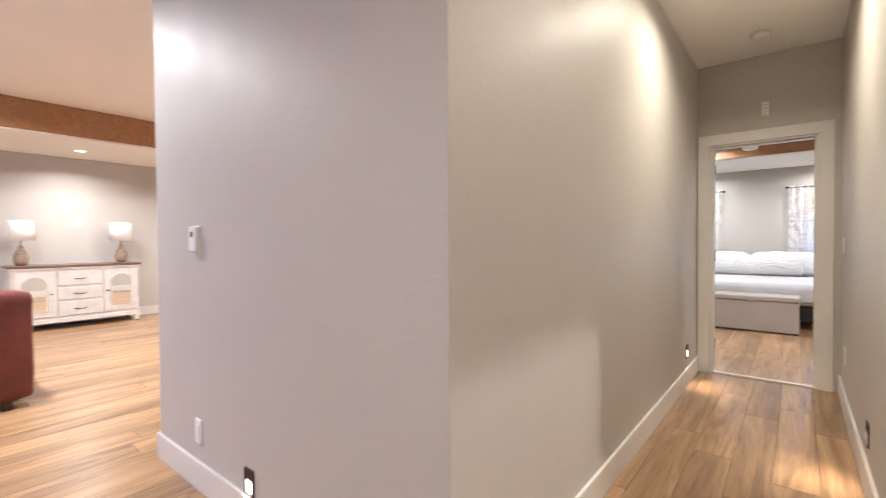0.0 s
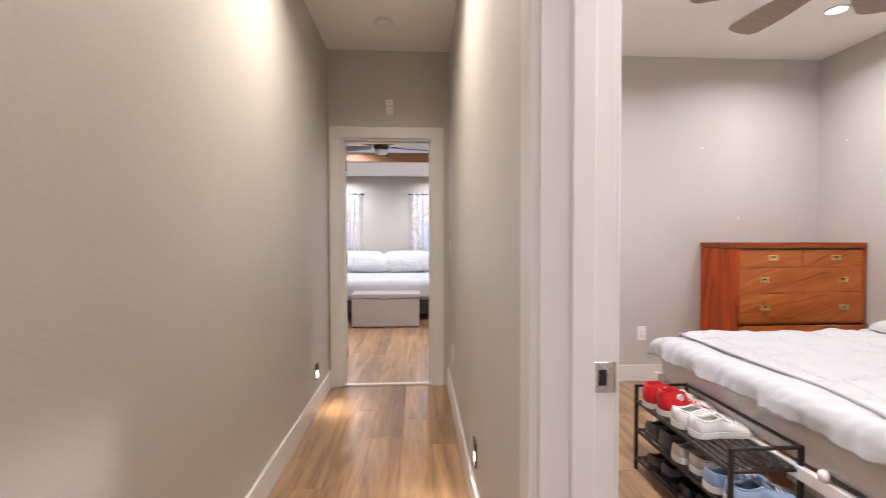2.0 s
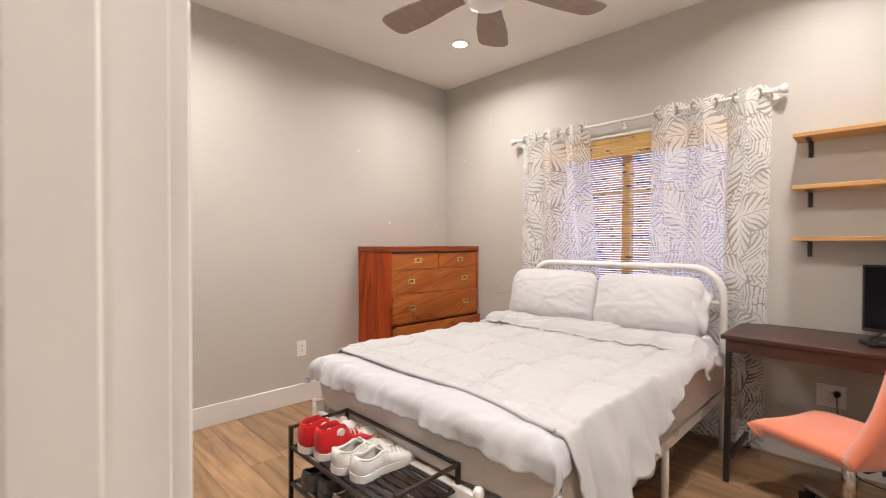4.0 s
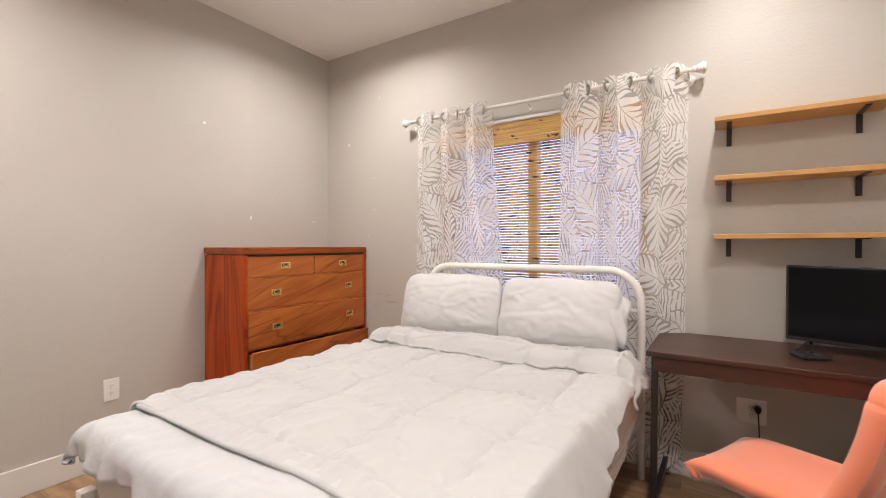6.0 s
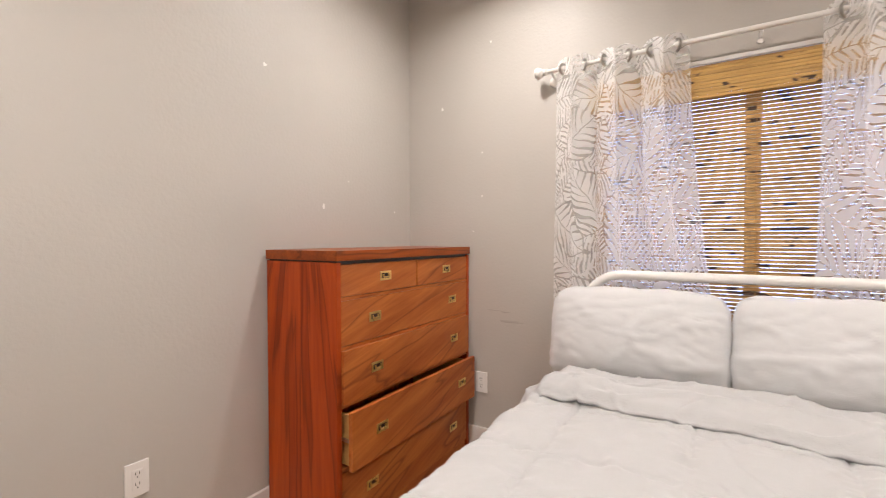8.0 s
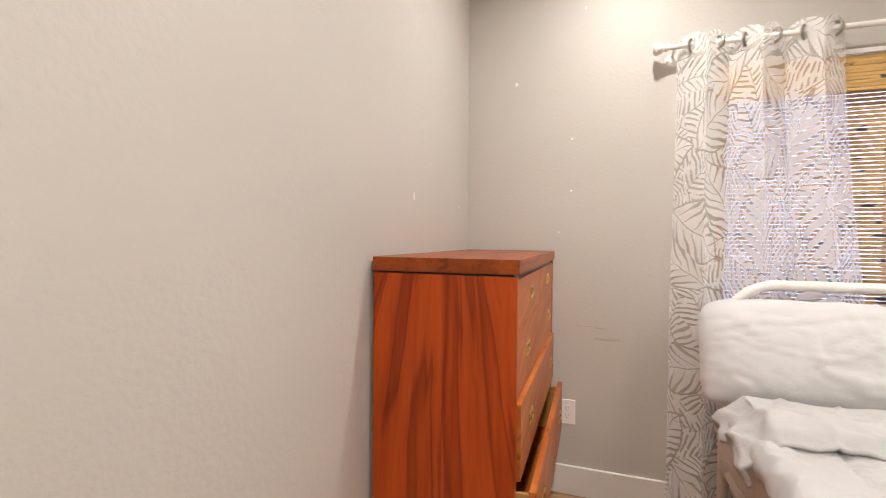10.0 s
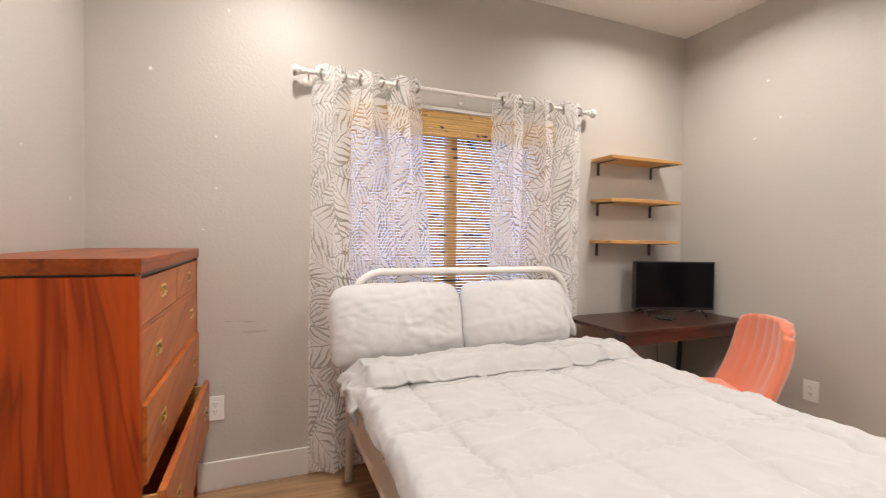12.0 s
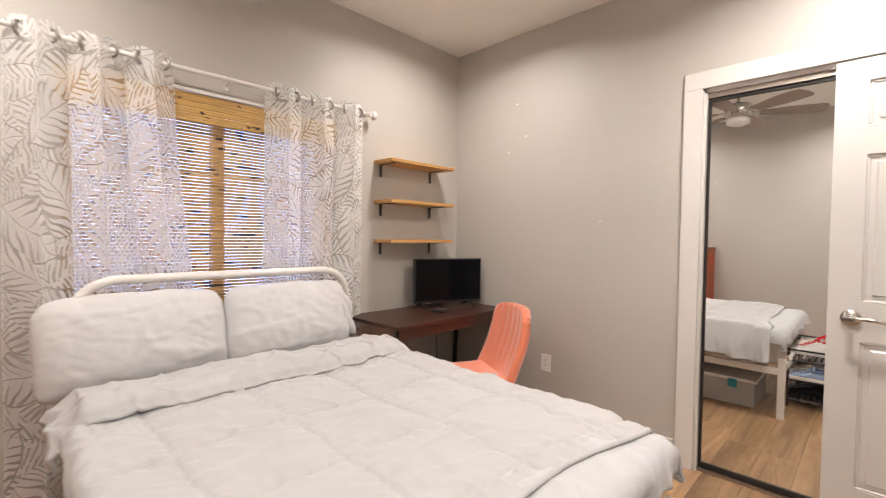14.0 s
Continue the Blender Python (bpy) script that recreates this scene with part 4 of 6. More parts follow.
# ---- ceiling fixtures ----
def downlight(x, y, z, power, color, spread=135, group="recessed bedroom lights"):
    q = thing("recessed_light", (x, y, z), "round white recessed ceiling light, lit", "ceiling light", group)
    part("trim_ring", lathe([(0.052, -0.001), (0.075, -0.001), (0.075, -0.004), (0.066, -0.008), (0.052, -0.006)], (x, y, z), ring=True), PLASTIC, q, smooth=True)
    part("lens", cyl((x, y, z - 0.004), (x, y, z - 0.0005), 0.052, seg=24), LAMPGLOW, q, "lit frosted lens")
    area_lamp("downlight_lamp", look((x, y, z - 0.012), (x, y + 0.0001, z - 1)), power, color, 0.10, 0, spread)


for x, y, watts in ((2.636, 3.9, 18), (0.89, 3.9, 24), (2.636, 1.79, 16), (0.89, 1.79, 32)):
    downlight(x, y, H, watts, WARM, 156)
# unseen fill light, added to brighten the near corridor wall
downlight(-0.40, 1.15, H, 7, SOFT, 150, "recessed corridor lights")
downlight(-0.40, 3.05, H, 21, SOFT, 150, "recessed corridor lights")
# these two are added out of view to light the hall wall
downlight(-0.40, -0.9, H, 26, SOFT, 150, "recessed corridor lights")
downlight(-1.75, -0.7, H, 7, SOFT, 150, "recessed corridor lights")
for x, y, z in ((-8.0, 1.75, 2.5), (-8.0, 4.5, 2.5), (-8.0, -1.2, 2.5)):
    downlight(x, y, z, 24, (1.0, 0.94, 0.89), 150, "recessed living room lights")
for x, y in ((-6.0, 0.3), (-4.2, 0.3), (-6.0, 3.4), (-4.2, 3.4)):
    downlight(x, y, 2.87, 66, (1.0, 0.93, 0.88), 160, "recessed living room lights")
for x, y, z in ((-1.17, 7.57, 2.62), (0.25, 6.6, 2.62), (-1.54, 8.95, 2.4), (0.2, 8.95, 2.4), (-1.4, 5.4, 2.4), (0.6, 5.4, 2.4)):
    downlight(x, y, z, 18, (1, 0.96, 0.93), 160, "recessed lights of the far bedroom")

smoke = thing("smoke_detector", (-0.40, 4.22, H), "round white smoke detector on the ceiling", "smoke detector")
part("body", lathe([(0.065, -0.0005), (0.065, -0.018), (0.055, -0.034), (0.03, -0.04), (0.01, -0.041)], (-0.40, 4.22, H)), PLASTIC, smoke, smooth=True)
part("vent_ring", lathe([(0.0665, -0.014), (0.0665, -0.017), (0.06, -0.017), (0.06, -0.014)], (-0.40, 4.22, H), ring=True), SCUFFM, smoke)


def ceiling_fan(name, at, top, blades, radius, first, label, blade_mat, hub_mat):
    x, y, z = at
    f = thing(name, (x, y, top), label, "ceiling fan")
    part("canopy", lathe([(0.07, 0), (0.068, -0.03), (0.04, -0.06), (0.015, -0.065)], (x, y, top)), hub_mat, f, smooth=True)
    part("downrod", cyl((x, y, z + 0.06), (x, y, top - 0.06), 0.013), hub_mat, f)
    part("motor", lathe([(0.03, 0.09), (0.09, 0.075), (0.105, 0.03), (0.105, -0.01), (0.085, -0.035), (0.05, -0.05)], (x, y, z)), hub_mat, f, smooth=True)
    part("light_kit", lathe([(0.075, -0.042), (0.09, -0.06), (0.085, -0.09), (0.05, -0.105), (0.01, -0.11)], (x, y, z)), PLASTIC, f, "white glass light bowl", True)
    for i in range(blades):
        m = pose(x, y, z, 0, 0, first + 360 / blades * i) @ pose(0, 0, 0, 9, 0, 0)

        def fn(u, v):
            r = 0.16 + (radius - 0.16) * u
            w = 0.055 + 0.03 * smoothstep(0, 0.7, u) - 0.02 * smoothstep(0.93, 1, u)
            return m @ Vector((r + 0.012 * (1 - (2 * v - 1) ** 2) * (u > 0.95), (2 * v - 1) * w, 0.0))

        part("blade", grid_sheet(fn, 14, 6, thick=0.007), blade_mat, f)
        arm = bmesh.new()
        merge(arm, box(0.08, -0.018, 0.002, 0.24, 0.018, 0.008, 0.002, 1), m)
        part("blade_arm", arm, hub_mat, f)
    return f


ceiling_fan("ceiling_fan", (1.68, 2.84, 2.365), H, 6, 0.61, 36, "ceiling fan with taupe wooden blades, at rest", BLADE, NICKEL)
ceiling_fan("ceiling_fan", (-0.66, 7.1, 2.46), 2.62, 5, 0.66, 20, "dark bronze ceiling fan in the far bedroom, at rest", BRONZE, BRONZE)


# ---- chest of drawers ----
chest = thing("chest_of_drawers", (2.755, 4.47, 0), "reddish hardwood campaign chest with brass pulls, one drawer ajar", "dresser")
X0, X1, YF, YB, ZT = 2.238, 3.272, 4.262, 4.684, 1.18
part("side_panel", box(X0 - 0.0005, YF, 0.0, X0 + 0.024, YB, 1.134, 0.0015, 1), CHEST_S, chest)
part("side_panel", box(X1 - 0.024, YF, 0.0, X1, YB, 1.134, 0.0015, 1), CHEST_S, chest)
part("back_panel", box(X0 + 0.024, YB - 0.01, 0.05, X1 - 0.024, YB, 1.128), CHEST_V, chest)
part("top", box(X0 - 0.006, YF - 0.006, 1.140, X1 + 0.004, YB, ZT, 0.002, 2), CHEST_T, chest)
# near-black filler strip: the gap's shade is put into its colour
part("top_rail", box(X0 + 0.008, YF + 0.010, 1.126, X1 - 0.004, YB - 0.01, 1.141), BROWNM, chest, "dark strip painted as the shade in the gap under the top")
part("plinth", box(X0 + 0.024, YF + 0.012, 0.0, X1 - 0.024, YF + 0.03, 0.062, 0.001, 1), CHEST_H, chest)
for z in (0.992, 0.798, 0.570, 0.318):
    part("rail", box(X0 + 0.024, YF + 0.003, z - 0.009, X1 - 0.024, YB - 0.012, z + 0.006, 0.001, 1), CHEST_H, chest)


def campaign_pull(x, y, z, parent):
    b = bmesh.new()
    for a0, a1, b0, b1 in ((-0.036, 0.036, 0.011, 0.020), (-0.036, 0.036, -0.020, -0.011), (-0.036, -0.026, -0.011, 0.011), (0.026, 0.036, -0.011, 0.011)):
        box(x + a0, y - 0.002, z + b0, x + a1, y + 0.001, z + b1, 0.0006, 1, b)
    pull = part("pull", b, BRASS, parent, "recessed brass campaign pull")
    part("recess", box(x - 0.025, y - 0.0008, z - 0.012, x + 0.025, y + 0.0, z + 0.012), BRONZE, pull)
    part("bail", tube([(x - 0.017, y - 0.003, z + 0.008), (x - 0.017, y - 0.004, z - 0.006), (x + 0.017, y - 0.004, z - 0.006), (x + 0.017, y - 0.003, z + 0.008)], 0.0034, 8), BRASS, pull)


def drawer(x0, x1, z0, z1, out, pulls):
    y = YF + 0.002 - out
    d = part("drawer", box(x0 + 0.002, y, z0, x1 - 0.002, y + 0.02, z1, 0.0012, 1), CHEST_H, chest)
    if out > 0.01:
        part("drawer_side", box(x0 + 0.02, y + 0.02, z0 + 0.01, x0 + 0.032, YB - 0.06, z1 - 0.02), PINE, d)
        part("drawer_side", box(x1 - 0.032, y + 0.02, z0 + 0.01, x1 - 0.02, YB - 0.06, z1 - 0.02), PINE, d)
        part("runner", box(x0 + 0.004, y + 0.022, (z0 + z1) / 2 - 0.006, x0 + 0.014, YB - 0.06, (z0 + z1) / 2 + 0.006), NICKEL, d)
    for px in pulls:
        campaign_pull(px, y - 0.0006, (z0 + z1) / 2 + 0.004, d)


XL, XR = X0 + 0.024, X1 - 0.024
drawer(XL, 2.762, 1.000, 1.124, 0.0, (2.53,))
drawer(2.765, XR, 1.000, 1.124, 0.0, (3.03,))
drawer(XL, XR, 0.806, 0.982, 0.0, (2.46, 3.09))
drawer(XL, XR, 0.578, 0.788, 0.012, (2.46, 3.09))
drawer(XL, XR, 0.326, 0.556, 0.055, (2.44, 3.10))
drawer(XL, XR, 0.066, 0.308, 0.0, (2.44, 3.10))


# ---- bed ----
bed = thing("bed_frame", (2.2, 2.905, 0), "white tubular metal double bed frame with an arched headboard", "bed frame")
HX, HY0, HY1, HT = 3.135, 2.245, 3.565, 1.063
pts = [(HX, HY0, 0.0), (HX, HY0, 0.3), (HX, HY0, 0.6)] + [(HX, y, z) for y, z in arc(HY0 + 0.17, HT - 0.17, 0.17, 180, 90, 8)] + [(HX, y, z) for y, z in arc(HY1 - 0.17, HT - 0.17, 0.17, 90, 0, 8)] + [(HX, HY1, 0.6), (HX, HY1, 0.3), (HX, HY1, 0.0)]
part("headboard_arch", tube(pts, 0.0205, 16), WHITEM, bed, smooth=True)
for z in (0.855, 0.40):
    part("crossbar", cyl((HX, HY0, z), (HX, HY1, z), 0.011), WHITEM, bed, smooth=True)
for y in (HY0, HY1):
    part("side_rail", box(1.26, y - 0.016, 0.315, HX, y + 0.016, 0.365, 0.003, 2), WHITEM, bed)
part("foot_rail", box(1.235, HY0, 0.325, 1.262, HY1, 0.375, 0.003, 2), WHITEM, bed)
for x, y in ((1.25, HY0), (1.25, HY1)):
    part("leg", box(x - 0.022, y - 0.022, 0, x + 0.022, y + 0.022, 0.43, 0.004, 2), WHITEM, bed)
for x, y in ((2.18, HY0), (2.18, HY1), (1.25, 2.905), (2.18, 2.905)):
    part("leg", cyl((x, y, 0), (x, y, 0.33), 0.016), WHITEM, bed, smooth=True)
for y in (2.50, 3.31):
    part("leg_bolt", lathe([(0.012, 0), (0.018, 0.012), (0.018, 0.03), (0.01, 0.04)], (1.236, y, 0.375)), WHITEM, bed, smooth=True)
sl = mesh_of("slat", box(-0.03, HY0 + 0.018, -0.008, 0.03, HY1 - 0.018, 0.008), WHITEM)
for i in range(10):
    piece("slat", sl, (1.38 + i * 0.18, 0, 0.352), bed)


def soft_box(x0, y0, z0, x1, y1, z1, r, wob, seed, n=(40, 36, 6)):
    """A rounded cushion-like block with slightly uneven faces."""
    bm = bmesh.new()
    t = bmesh.new()
    bmesh.ops.create_cube(t, size=2)
    bmesh.ops.subdivide_edges(t, edges=t.edges[:], cuts=18, use_grid_fill=True)
    hx, hy, hz = (x1 - x0) / 2, (y1 - y0) / 2, (z1 - z0) / 2
    c = Vector(((x0 + x1) / 2, (y0 + y1) / 2, (z0 + z1) / 2))
    for v in t.verts:
        p = Vector((v.co.x * hx, v.co.y * hy, v.co.z * hz))
        core = Vector((max(-hx + r, min(hx - r, p.x)), max(-hy + r, min(hy - r, p.y)), max(-hz + r, min(hz - r, p.z))))
        d = p - core
        if d.length > 1e-6:
            d = d.normalized() * r
        q = core + d + c
        k = wob * nz(q.x * 5, q.y * 5, q.z * 9 + seed)
        v.co = q + (d.normalized() * k if d.length > 1e-6 else Vector((0, 0, 0)))
    merge(bm, t)
    return bm


mattress = thing("mattress", (2.18, 2.905, 0.365), "thick mattress in a silky beige cover on the bed frame", "mattress")
part("side_piping", tube([(1.27, 2.24, 0.56), (1.27, 3.58, 0.56)], 0.006, 8), MATT, mattress)
part("mattress_body", soft_box(1.265, 2.215, 0.368, 3.11, 3.60, 0.605, 0.05, 0.012, 2), MATT, mattress, smooth=True)


def pillow(x, y, z, w, h, t, lean, yaw, seed, label):
    p = thing("pillow", (x, y, z - h * 0.42), label, "pillow", "bed pillows")
    bm = bmesh.new()
    tmp = bmesh.new()
    bmesh.ops.create_cube(tmp, size=2)
    bmesh.ops.subdivide_edges(tmp, edges=tmp.edges[:], cuts=38, use_grid_fill=True)
    m = pose(x, y, z, 0, lean, yaw)
    for v in tmp.verts:
        a, b, s = v.co.y, v.co.z, v.co.x
        f = (max(0, 1 - abs(a) ** 2.6) * max(0, 1 - abs(b) ** 2.2)) ** 0.60
        # rounded, slack corners and an uneven top seam
        pin = 1 - 0.11 * abs(a) ** 8 - 0.03 * abs(a) ** 2 + 0.045 * nz(a * 1.4, seed) + 0.018 * nz(a * 4.5, seed + 4)
        pin2 = 1 - 0.065 * abs(b) ** 7 + 0.03 * nz(b * 1.6, seed + 2) + 0.012 * nz(b * 6, seed + 6)
        thick = s * (0.006 + t / 2 * f)
        wr = 0.006 * nz(a * 1.6 + b * 1.1, b * 1.6 - a, seed)
        for c, (ka, kb, w8) in enumerate(((1.3, 0.9, 0.0045), (-0.8, 1.5, 0.004), (2.0, 0.5, 0.0035), (2.6, -1.8, 0.002))):
            ridge = abs(nz(a * ka + b * kb * 0.5 + 0.25 * nz(a * 4, b * 4, seed), b * kb - a * ka * 0.4, seed + 8 + c))
            wr += w8 * max(0, 1 - ridge / 0.09) - w8 * 0.5 * max(0, 1 - abs(ridge - 0.14) / 0.09)
        # short puckers along the seams
        rim = max(abs(a) ** 8, abs(b) ** 6)
        wr += 0.004 * rim * nz(a * 16, b * 12, seed + 3)
        v.co = m @ Vector((thick + wr * s * (0.25 + f), a * w / 2 * pin2, b * h / 2 * pin + 0.01 * nz(a * 3, s, seed)))
    merge(bm, tmp)
    part("pillowcase", bm, PILLOWC, p, smooth=True)
    return p


pillow(3.03, 3.335, 0.808, 0.695, 0.415, 0.17, 15, 2, 1.0, "plump white pillow leaning on the headboard beside the chest")
p2 = pillow(3.025, 2.655, 0.808, 0.665, 0.415, 0.17, 15, -2, 6.0, "plump white pillow leaning on the headboard beside the desk")



def flap_fn(u, v):
    # open end of the pillowcase, sagging past the pillow
    y = 2.365 - 0.075 * u - 0.012 * nz(v * 4, u * 3, 2)
    z = 0.70 + (0.27 - 0.05 * u) * v - 0.015 * u
    x = 2.985 + 0.085 * v + 0.05 * math.sin(math.pi * v) * (1 - u * 0.4) * -1 + 0.02 * math.sin(v * 9 + u * 4) * u
    return (x, y, z)


part("case_flap", grid_sheet(flap_fn, 14, 24, thick=0.006), PILLOWC, p2, "open pillowcase end", True)


def drape(x0, x1, y0, y1, top, edges, seed, amp, quilt=0.0, thick=0.02, nu=120, nv=120, overhang=(0.0, 0.0, 0.0, 0.0), puff=0.02):
    """A cover on the bed. Its flat sheet reaches over the mattress edges by overhang (foot, head, south, north); what is past an edge hangs down."""
    ex0, ex1, ey0, ey1 = edges
    fo, he, so, no = overhang

    def fn(u, v):
        sx = (x0 - fo) + (x1 + he - x0 + fo) * u
        sy = (y0 - so) + (y1 + no - y0 + so) * v
        # scalloped, uneven rims
        rim = 0.006 * nz(sx * 7, sy * 7, seed + 2)
        r = 0.055

        def fold(s, e, sign):
            d = (s - e) * sign
            if d <= 0:
                return s, 0.0
            q = math.pi / 2 * r
            if d < q:
                return e + sign * r * math.sin(d / r), r * (1 - math.cos(d / r))
            return e + sign * (r + 0.10 * (d - q)), r + (d - q)

        x, dx = fold(sx, ex0, -1)
        if dx == 0:
            x, dx = fold(sx, ex1, 1)
        y, dy = fold(sy, ey0, -1)
        if dy == 0:
            y, dy = fold(sy, ey1, 1)
        drop = max(dx, dy) + 0.35 * min(dx, dy)
        hang = smoothstep(0.02, 0.12, drop)
        z = top - drop
        wave = amp * (nz(sx * 3.1, sy * 2.7, seed) + 0.55 * nz(sx * 7, sy * 6.3, seed + 1) + 0.25 * nz(sx * 15, sy * 14, seed + 7) + 0.8 * max(0, 0.25 - abs(nz(sx * 2.2 + sy * 3, sy * 2.4 - sx * 1.5, seed + 12))) * 2 + 0.5 * max(0, 0.12 - abs(nz(sx * 5 - sy * 2, sy * 4.4 + sx * 2, seed + 15))) * 5)
        z += wave * (1 - 0.6 * hang) + rim * hang
        # short gathers running in from the rims
        foot, sides = ex0 - sx, max(ey0 - sy, sy - ey1)
        z += 0.011 * smoothstep(-0.13, 0.02, foot) * nz(sy * 24 + sx * 9, sx * 5, seed + 70)
        z += 0.009 * smoothstep(-0.13, 0.02, sides) * nz(sx * 24 + sy * 9, sy * 5, seed + 75)
        # creases in several directions
        for c, (kx, ky) in enumerate(((2.6, 1.1), (-1.4, 2.9), (3.8, 3.1))):
            crease = abs(nz(sx * kx + sy * ky * 0.6 + 0.2 * nz(sx * 6, sy * 6, seed), sy * ky - sx * kx * 0.5, seed + 40 + c))
            z += 0.007 * max(0, 1 - crease / 0.06) * max(0.0, 0.35 + nz(sx * 2, sy * 2, seed + 50 + c))
        # flutes in the hanging part
        fl = hang * 0.015
        if dx > dy:
            x += (-1 if sx < ex0 else 1) * fl * (0.7 * math.sin(sy * 19 + 3 * nz(sy * 3, seed)) + 0.6 * nz(sy * 12, sx * 4, seed) + 0.45 * math.sin(sy * 62 + 5 * nz(sy * 6, seed)))
        elif dy > 0:
            y += (-1 if sy < ey0 else 1) * fl * (math.sin(sx * 17 + 3 * nz(sx * 3, seed + 5)) + 0.6 * nz(sx * 12, sy * 4, seed))
        if quilt:
            gx = abs(((sx - 0.11 + 0.012 * nz(sx * 2, sy * 4, 5)) / 0.345) % 1 - 0.5) * 2
            gy = abs(((sy + 0.02 + 0.012 * nz(sx * 4, sy * 2, 9)) / 0.345) % 1 - 0.5) * 2
            seam = max(smoothstep(0.945, 1.0, gx), smoothstep(0.945, 1.0, gy)) * 1.5 * (0.55 + 0.45 * nz(sx * 5, sy * 5, 3))
            z -= quilt * seam
            z += 0.009 * (smoothstep(0.55, 0.96, gx) * nz(sx * 9, sy * 34, 31) + smoothstep(0.55, 0.96, gy) * nz(sx * 34, sy * 9, 37))
            z += quilt * 0.7 * (1 - gx ** 3) * (1 - gy ** 3)
        return (x, y, z)

    return grid_sheet(fn, nu, nv, thick=thick)


EDGE = (1.285, 3.2, 2.245, 3.575)
duvet = thing("duvet", (1.6, 2.9, 0.6), "puffy white duvet hanging over the foot of the bed", "duvet")
part("cover", drape(1.29, 1.95, 2.25, 3.57, 0.630, (1.285, 3.2, 2.275, 3.575), 4.0, 0.011, 0, 0.018, 80, 140, (0.135, 0.0, 0.10, 0.14)), DUVET, duvet, smooth=True)
comforter = thing("comforter", (2.1, 2.9, 0.62), "cream quilted comforter spread over the bed, one corner trailing", "comforter")


def comforter_sheet():
    base = drape(1.40, 2.80, 2.22, 3.57, 0.650, (1.285, 3.2, 2.235, 3.585), 11.0, 0.0145, 0.014, 0.012, 190, 190, (0.0, 0.0, 0.06, 0.12))
    for v in base.verts:
        # the corner at the foot trails down the desk side of the mattress
        k = smoothstep(2.45, 1.6, v.co.x) * smoothstep(2.245, 2.17, v.co.y)
        v.co.z -= 0.22 * k
        edge = smoothstep(0.62, 0.50, v.co.z)
        v.co.y -= edge * (0.014 * nz(v.co.x * 22, v.co.z * 9, 7) + 0.010 * nz(v.co.x * 9, v.co.z * 26, 4) + 0.012 * max(0, 1 - abs(nz(v.co.x * 6 + v.co.z * 5, v.co.z * 7, 17)) / 0.10))
        v.co.y -= 0.04 * k + 0.020 * k * math.sin(v.co.x * 33 + 4 * nz(v.co.x * 5, 1.0)) + 0.02 * k * nz(v.co.x * 14, v.co.z * 7, 3)
        # the foot edge lies flat on the duvet and swings round the corner
        e = smoothstep(1.50, 1.40, v.co.x)
        v.co.z -= 0.018 * e * (1 - k)
        v.co.x -= 0.09 * smoothstep(2.75, 2.2, v.co.y) * smoothstep(1.9, 1.4, v.co.x)
        v.co.x += 0.010 * nz(v.co.y * 5, 2.5) * e
    return base


part("cover", comforter_sheet(), QUILT, comforter, smooth=True)
part("edge_piping", tube([(1.398 + 0.010 * nz(y * 5, 2.5) - 0.09 * smoothstep(2.75, 2.2, y), y, 0.645 + 0.004 * nz(y * 4, 5.0)) for y in [2.27 + 1.30 * i / 50 for i in range(51)]], 0.008, 10), QUILT, comforter, "rolled cream edge", True)
band = thing("folded_sheet", (2.75, 2.9, 0.66), "top hem of the bedding folded back below the pillows", "sheet")


def band_fn(u, v):
    # folded-back hem across the bed: front edge is rolled and ruffled, back edge tucks under the pillows
    y = 2.13 + 1.57 * v
    x = 2.55 + 0.028 * nz(v * 5, 1.0) + 0.014 * nz(v * 17, 6.0) + 0.34 * u
    side = max(0.0, 2.25 - y, y - 3.57)
    front = 1 - smoothstep(0, 0.22, u)
    z = 0.686 + 0.030 * math.sin(math.pi * min(1, u * 1.5)) + 0.012 * nz(x * 6, y * 5, 21) + 0.006 * nz(x * 14, y * 12, 8) - 1.05 * side - 0.020 * (1 - smoothstep(0, 0.1, u))
    z += 0.007 * front * nz(y * 26, x * 8, 3)
    for c, (kx, ky) in enumerate(((3.0, 4.2), (-2.0, 5.5))):
        crease = abs(nz(x * kx + y * ky * 0.7, y * ky * 0.4 - x * kx, 60 + c))
        z += 0.010 * max(0, 1 - crease / 0.07)
    return (x, max(2.17, min(3.66, y)) + 0.022 * nz(x * 14, z * 20, 2) * (side > 0), z)


part("hem", grid_sheet(band_fn, 56, 200, thick=0.014), QUILT, band, smooth=True)


# ---- storage under the bed ----
tote = thing("storage_bin", (1.72, 2.62, 0), "grey plastic storage bin with a white lid under the bed", "storage bin")
tb = bmesh.new()
box(1.42, 2.33, 0.0, 2.02, 2.83, 0.19, 0.012, 2, tb)
part("tub", tb, BIN, tote)
part("lid", box(1.405, 2.315, 0.19, 2.035, 2.845, 0.215, 0.008, 2), BINLID, tote, "white snap-on lid")
for x in (1.56, 1.88):
    part("latch", box(x - 0.03, 2.306, 0.14, x + 0.03, 2.318, 0.205, 0.004, 2), TEAL, tote, "teal latch")
part("label_sticker", box(1.84, 2.3285, 0.06, 1.99, 2.3295, 0.13), REDLAB, tote, "red and white sticker")
bag = thing("storage_bag", (2.5, 2.6, 0), "dark cloth bag pushed under the bed", "bag")
part("bag_body", soft_box(2.3, 2.4, 0.0, 2.85, 3.0, 0.2, 0.06, 0.02, 9), GREYF, bag, smooth=True)


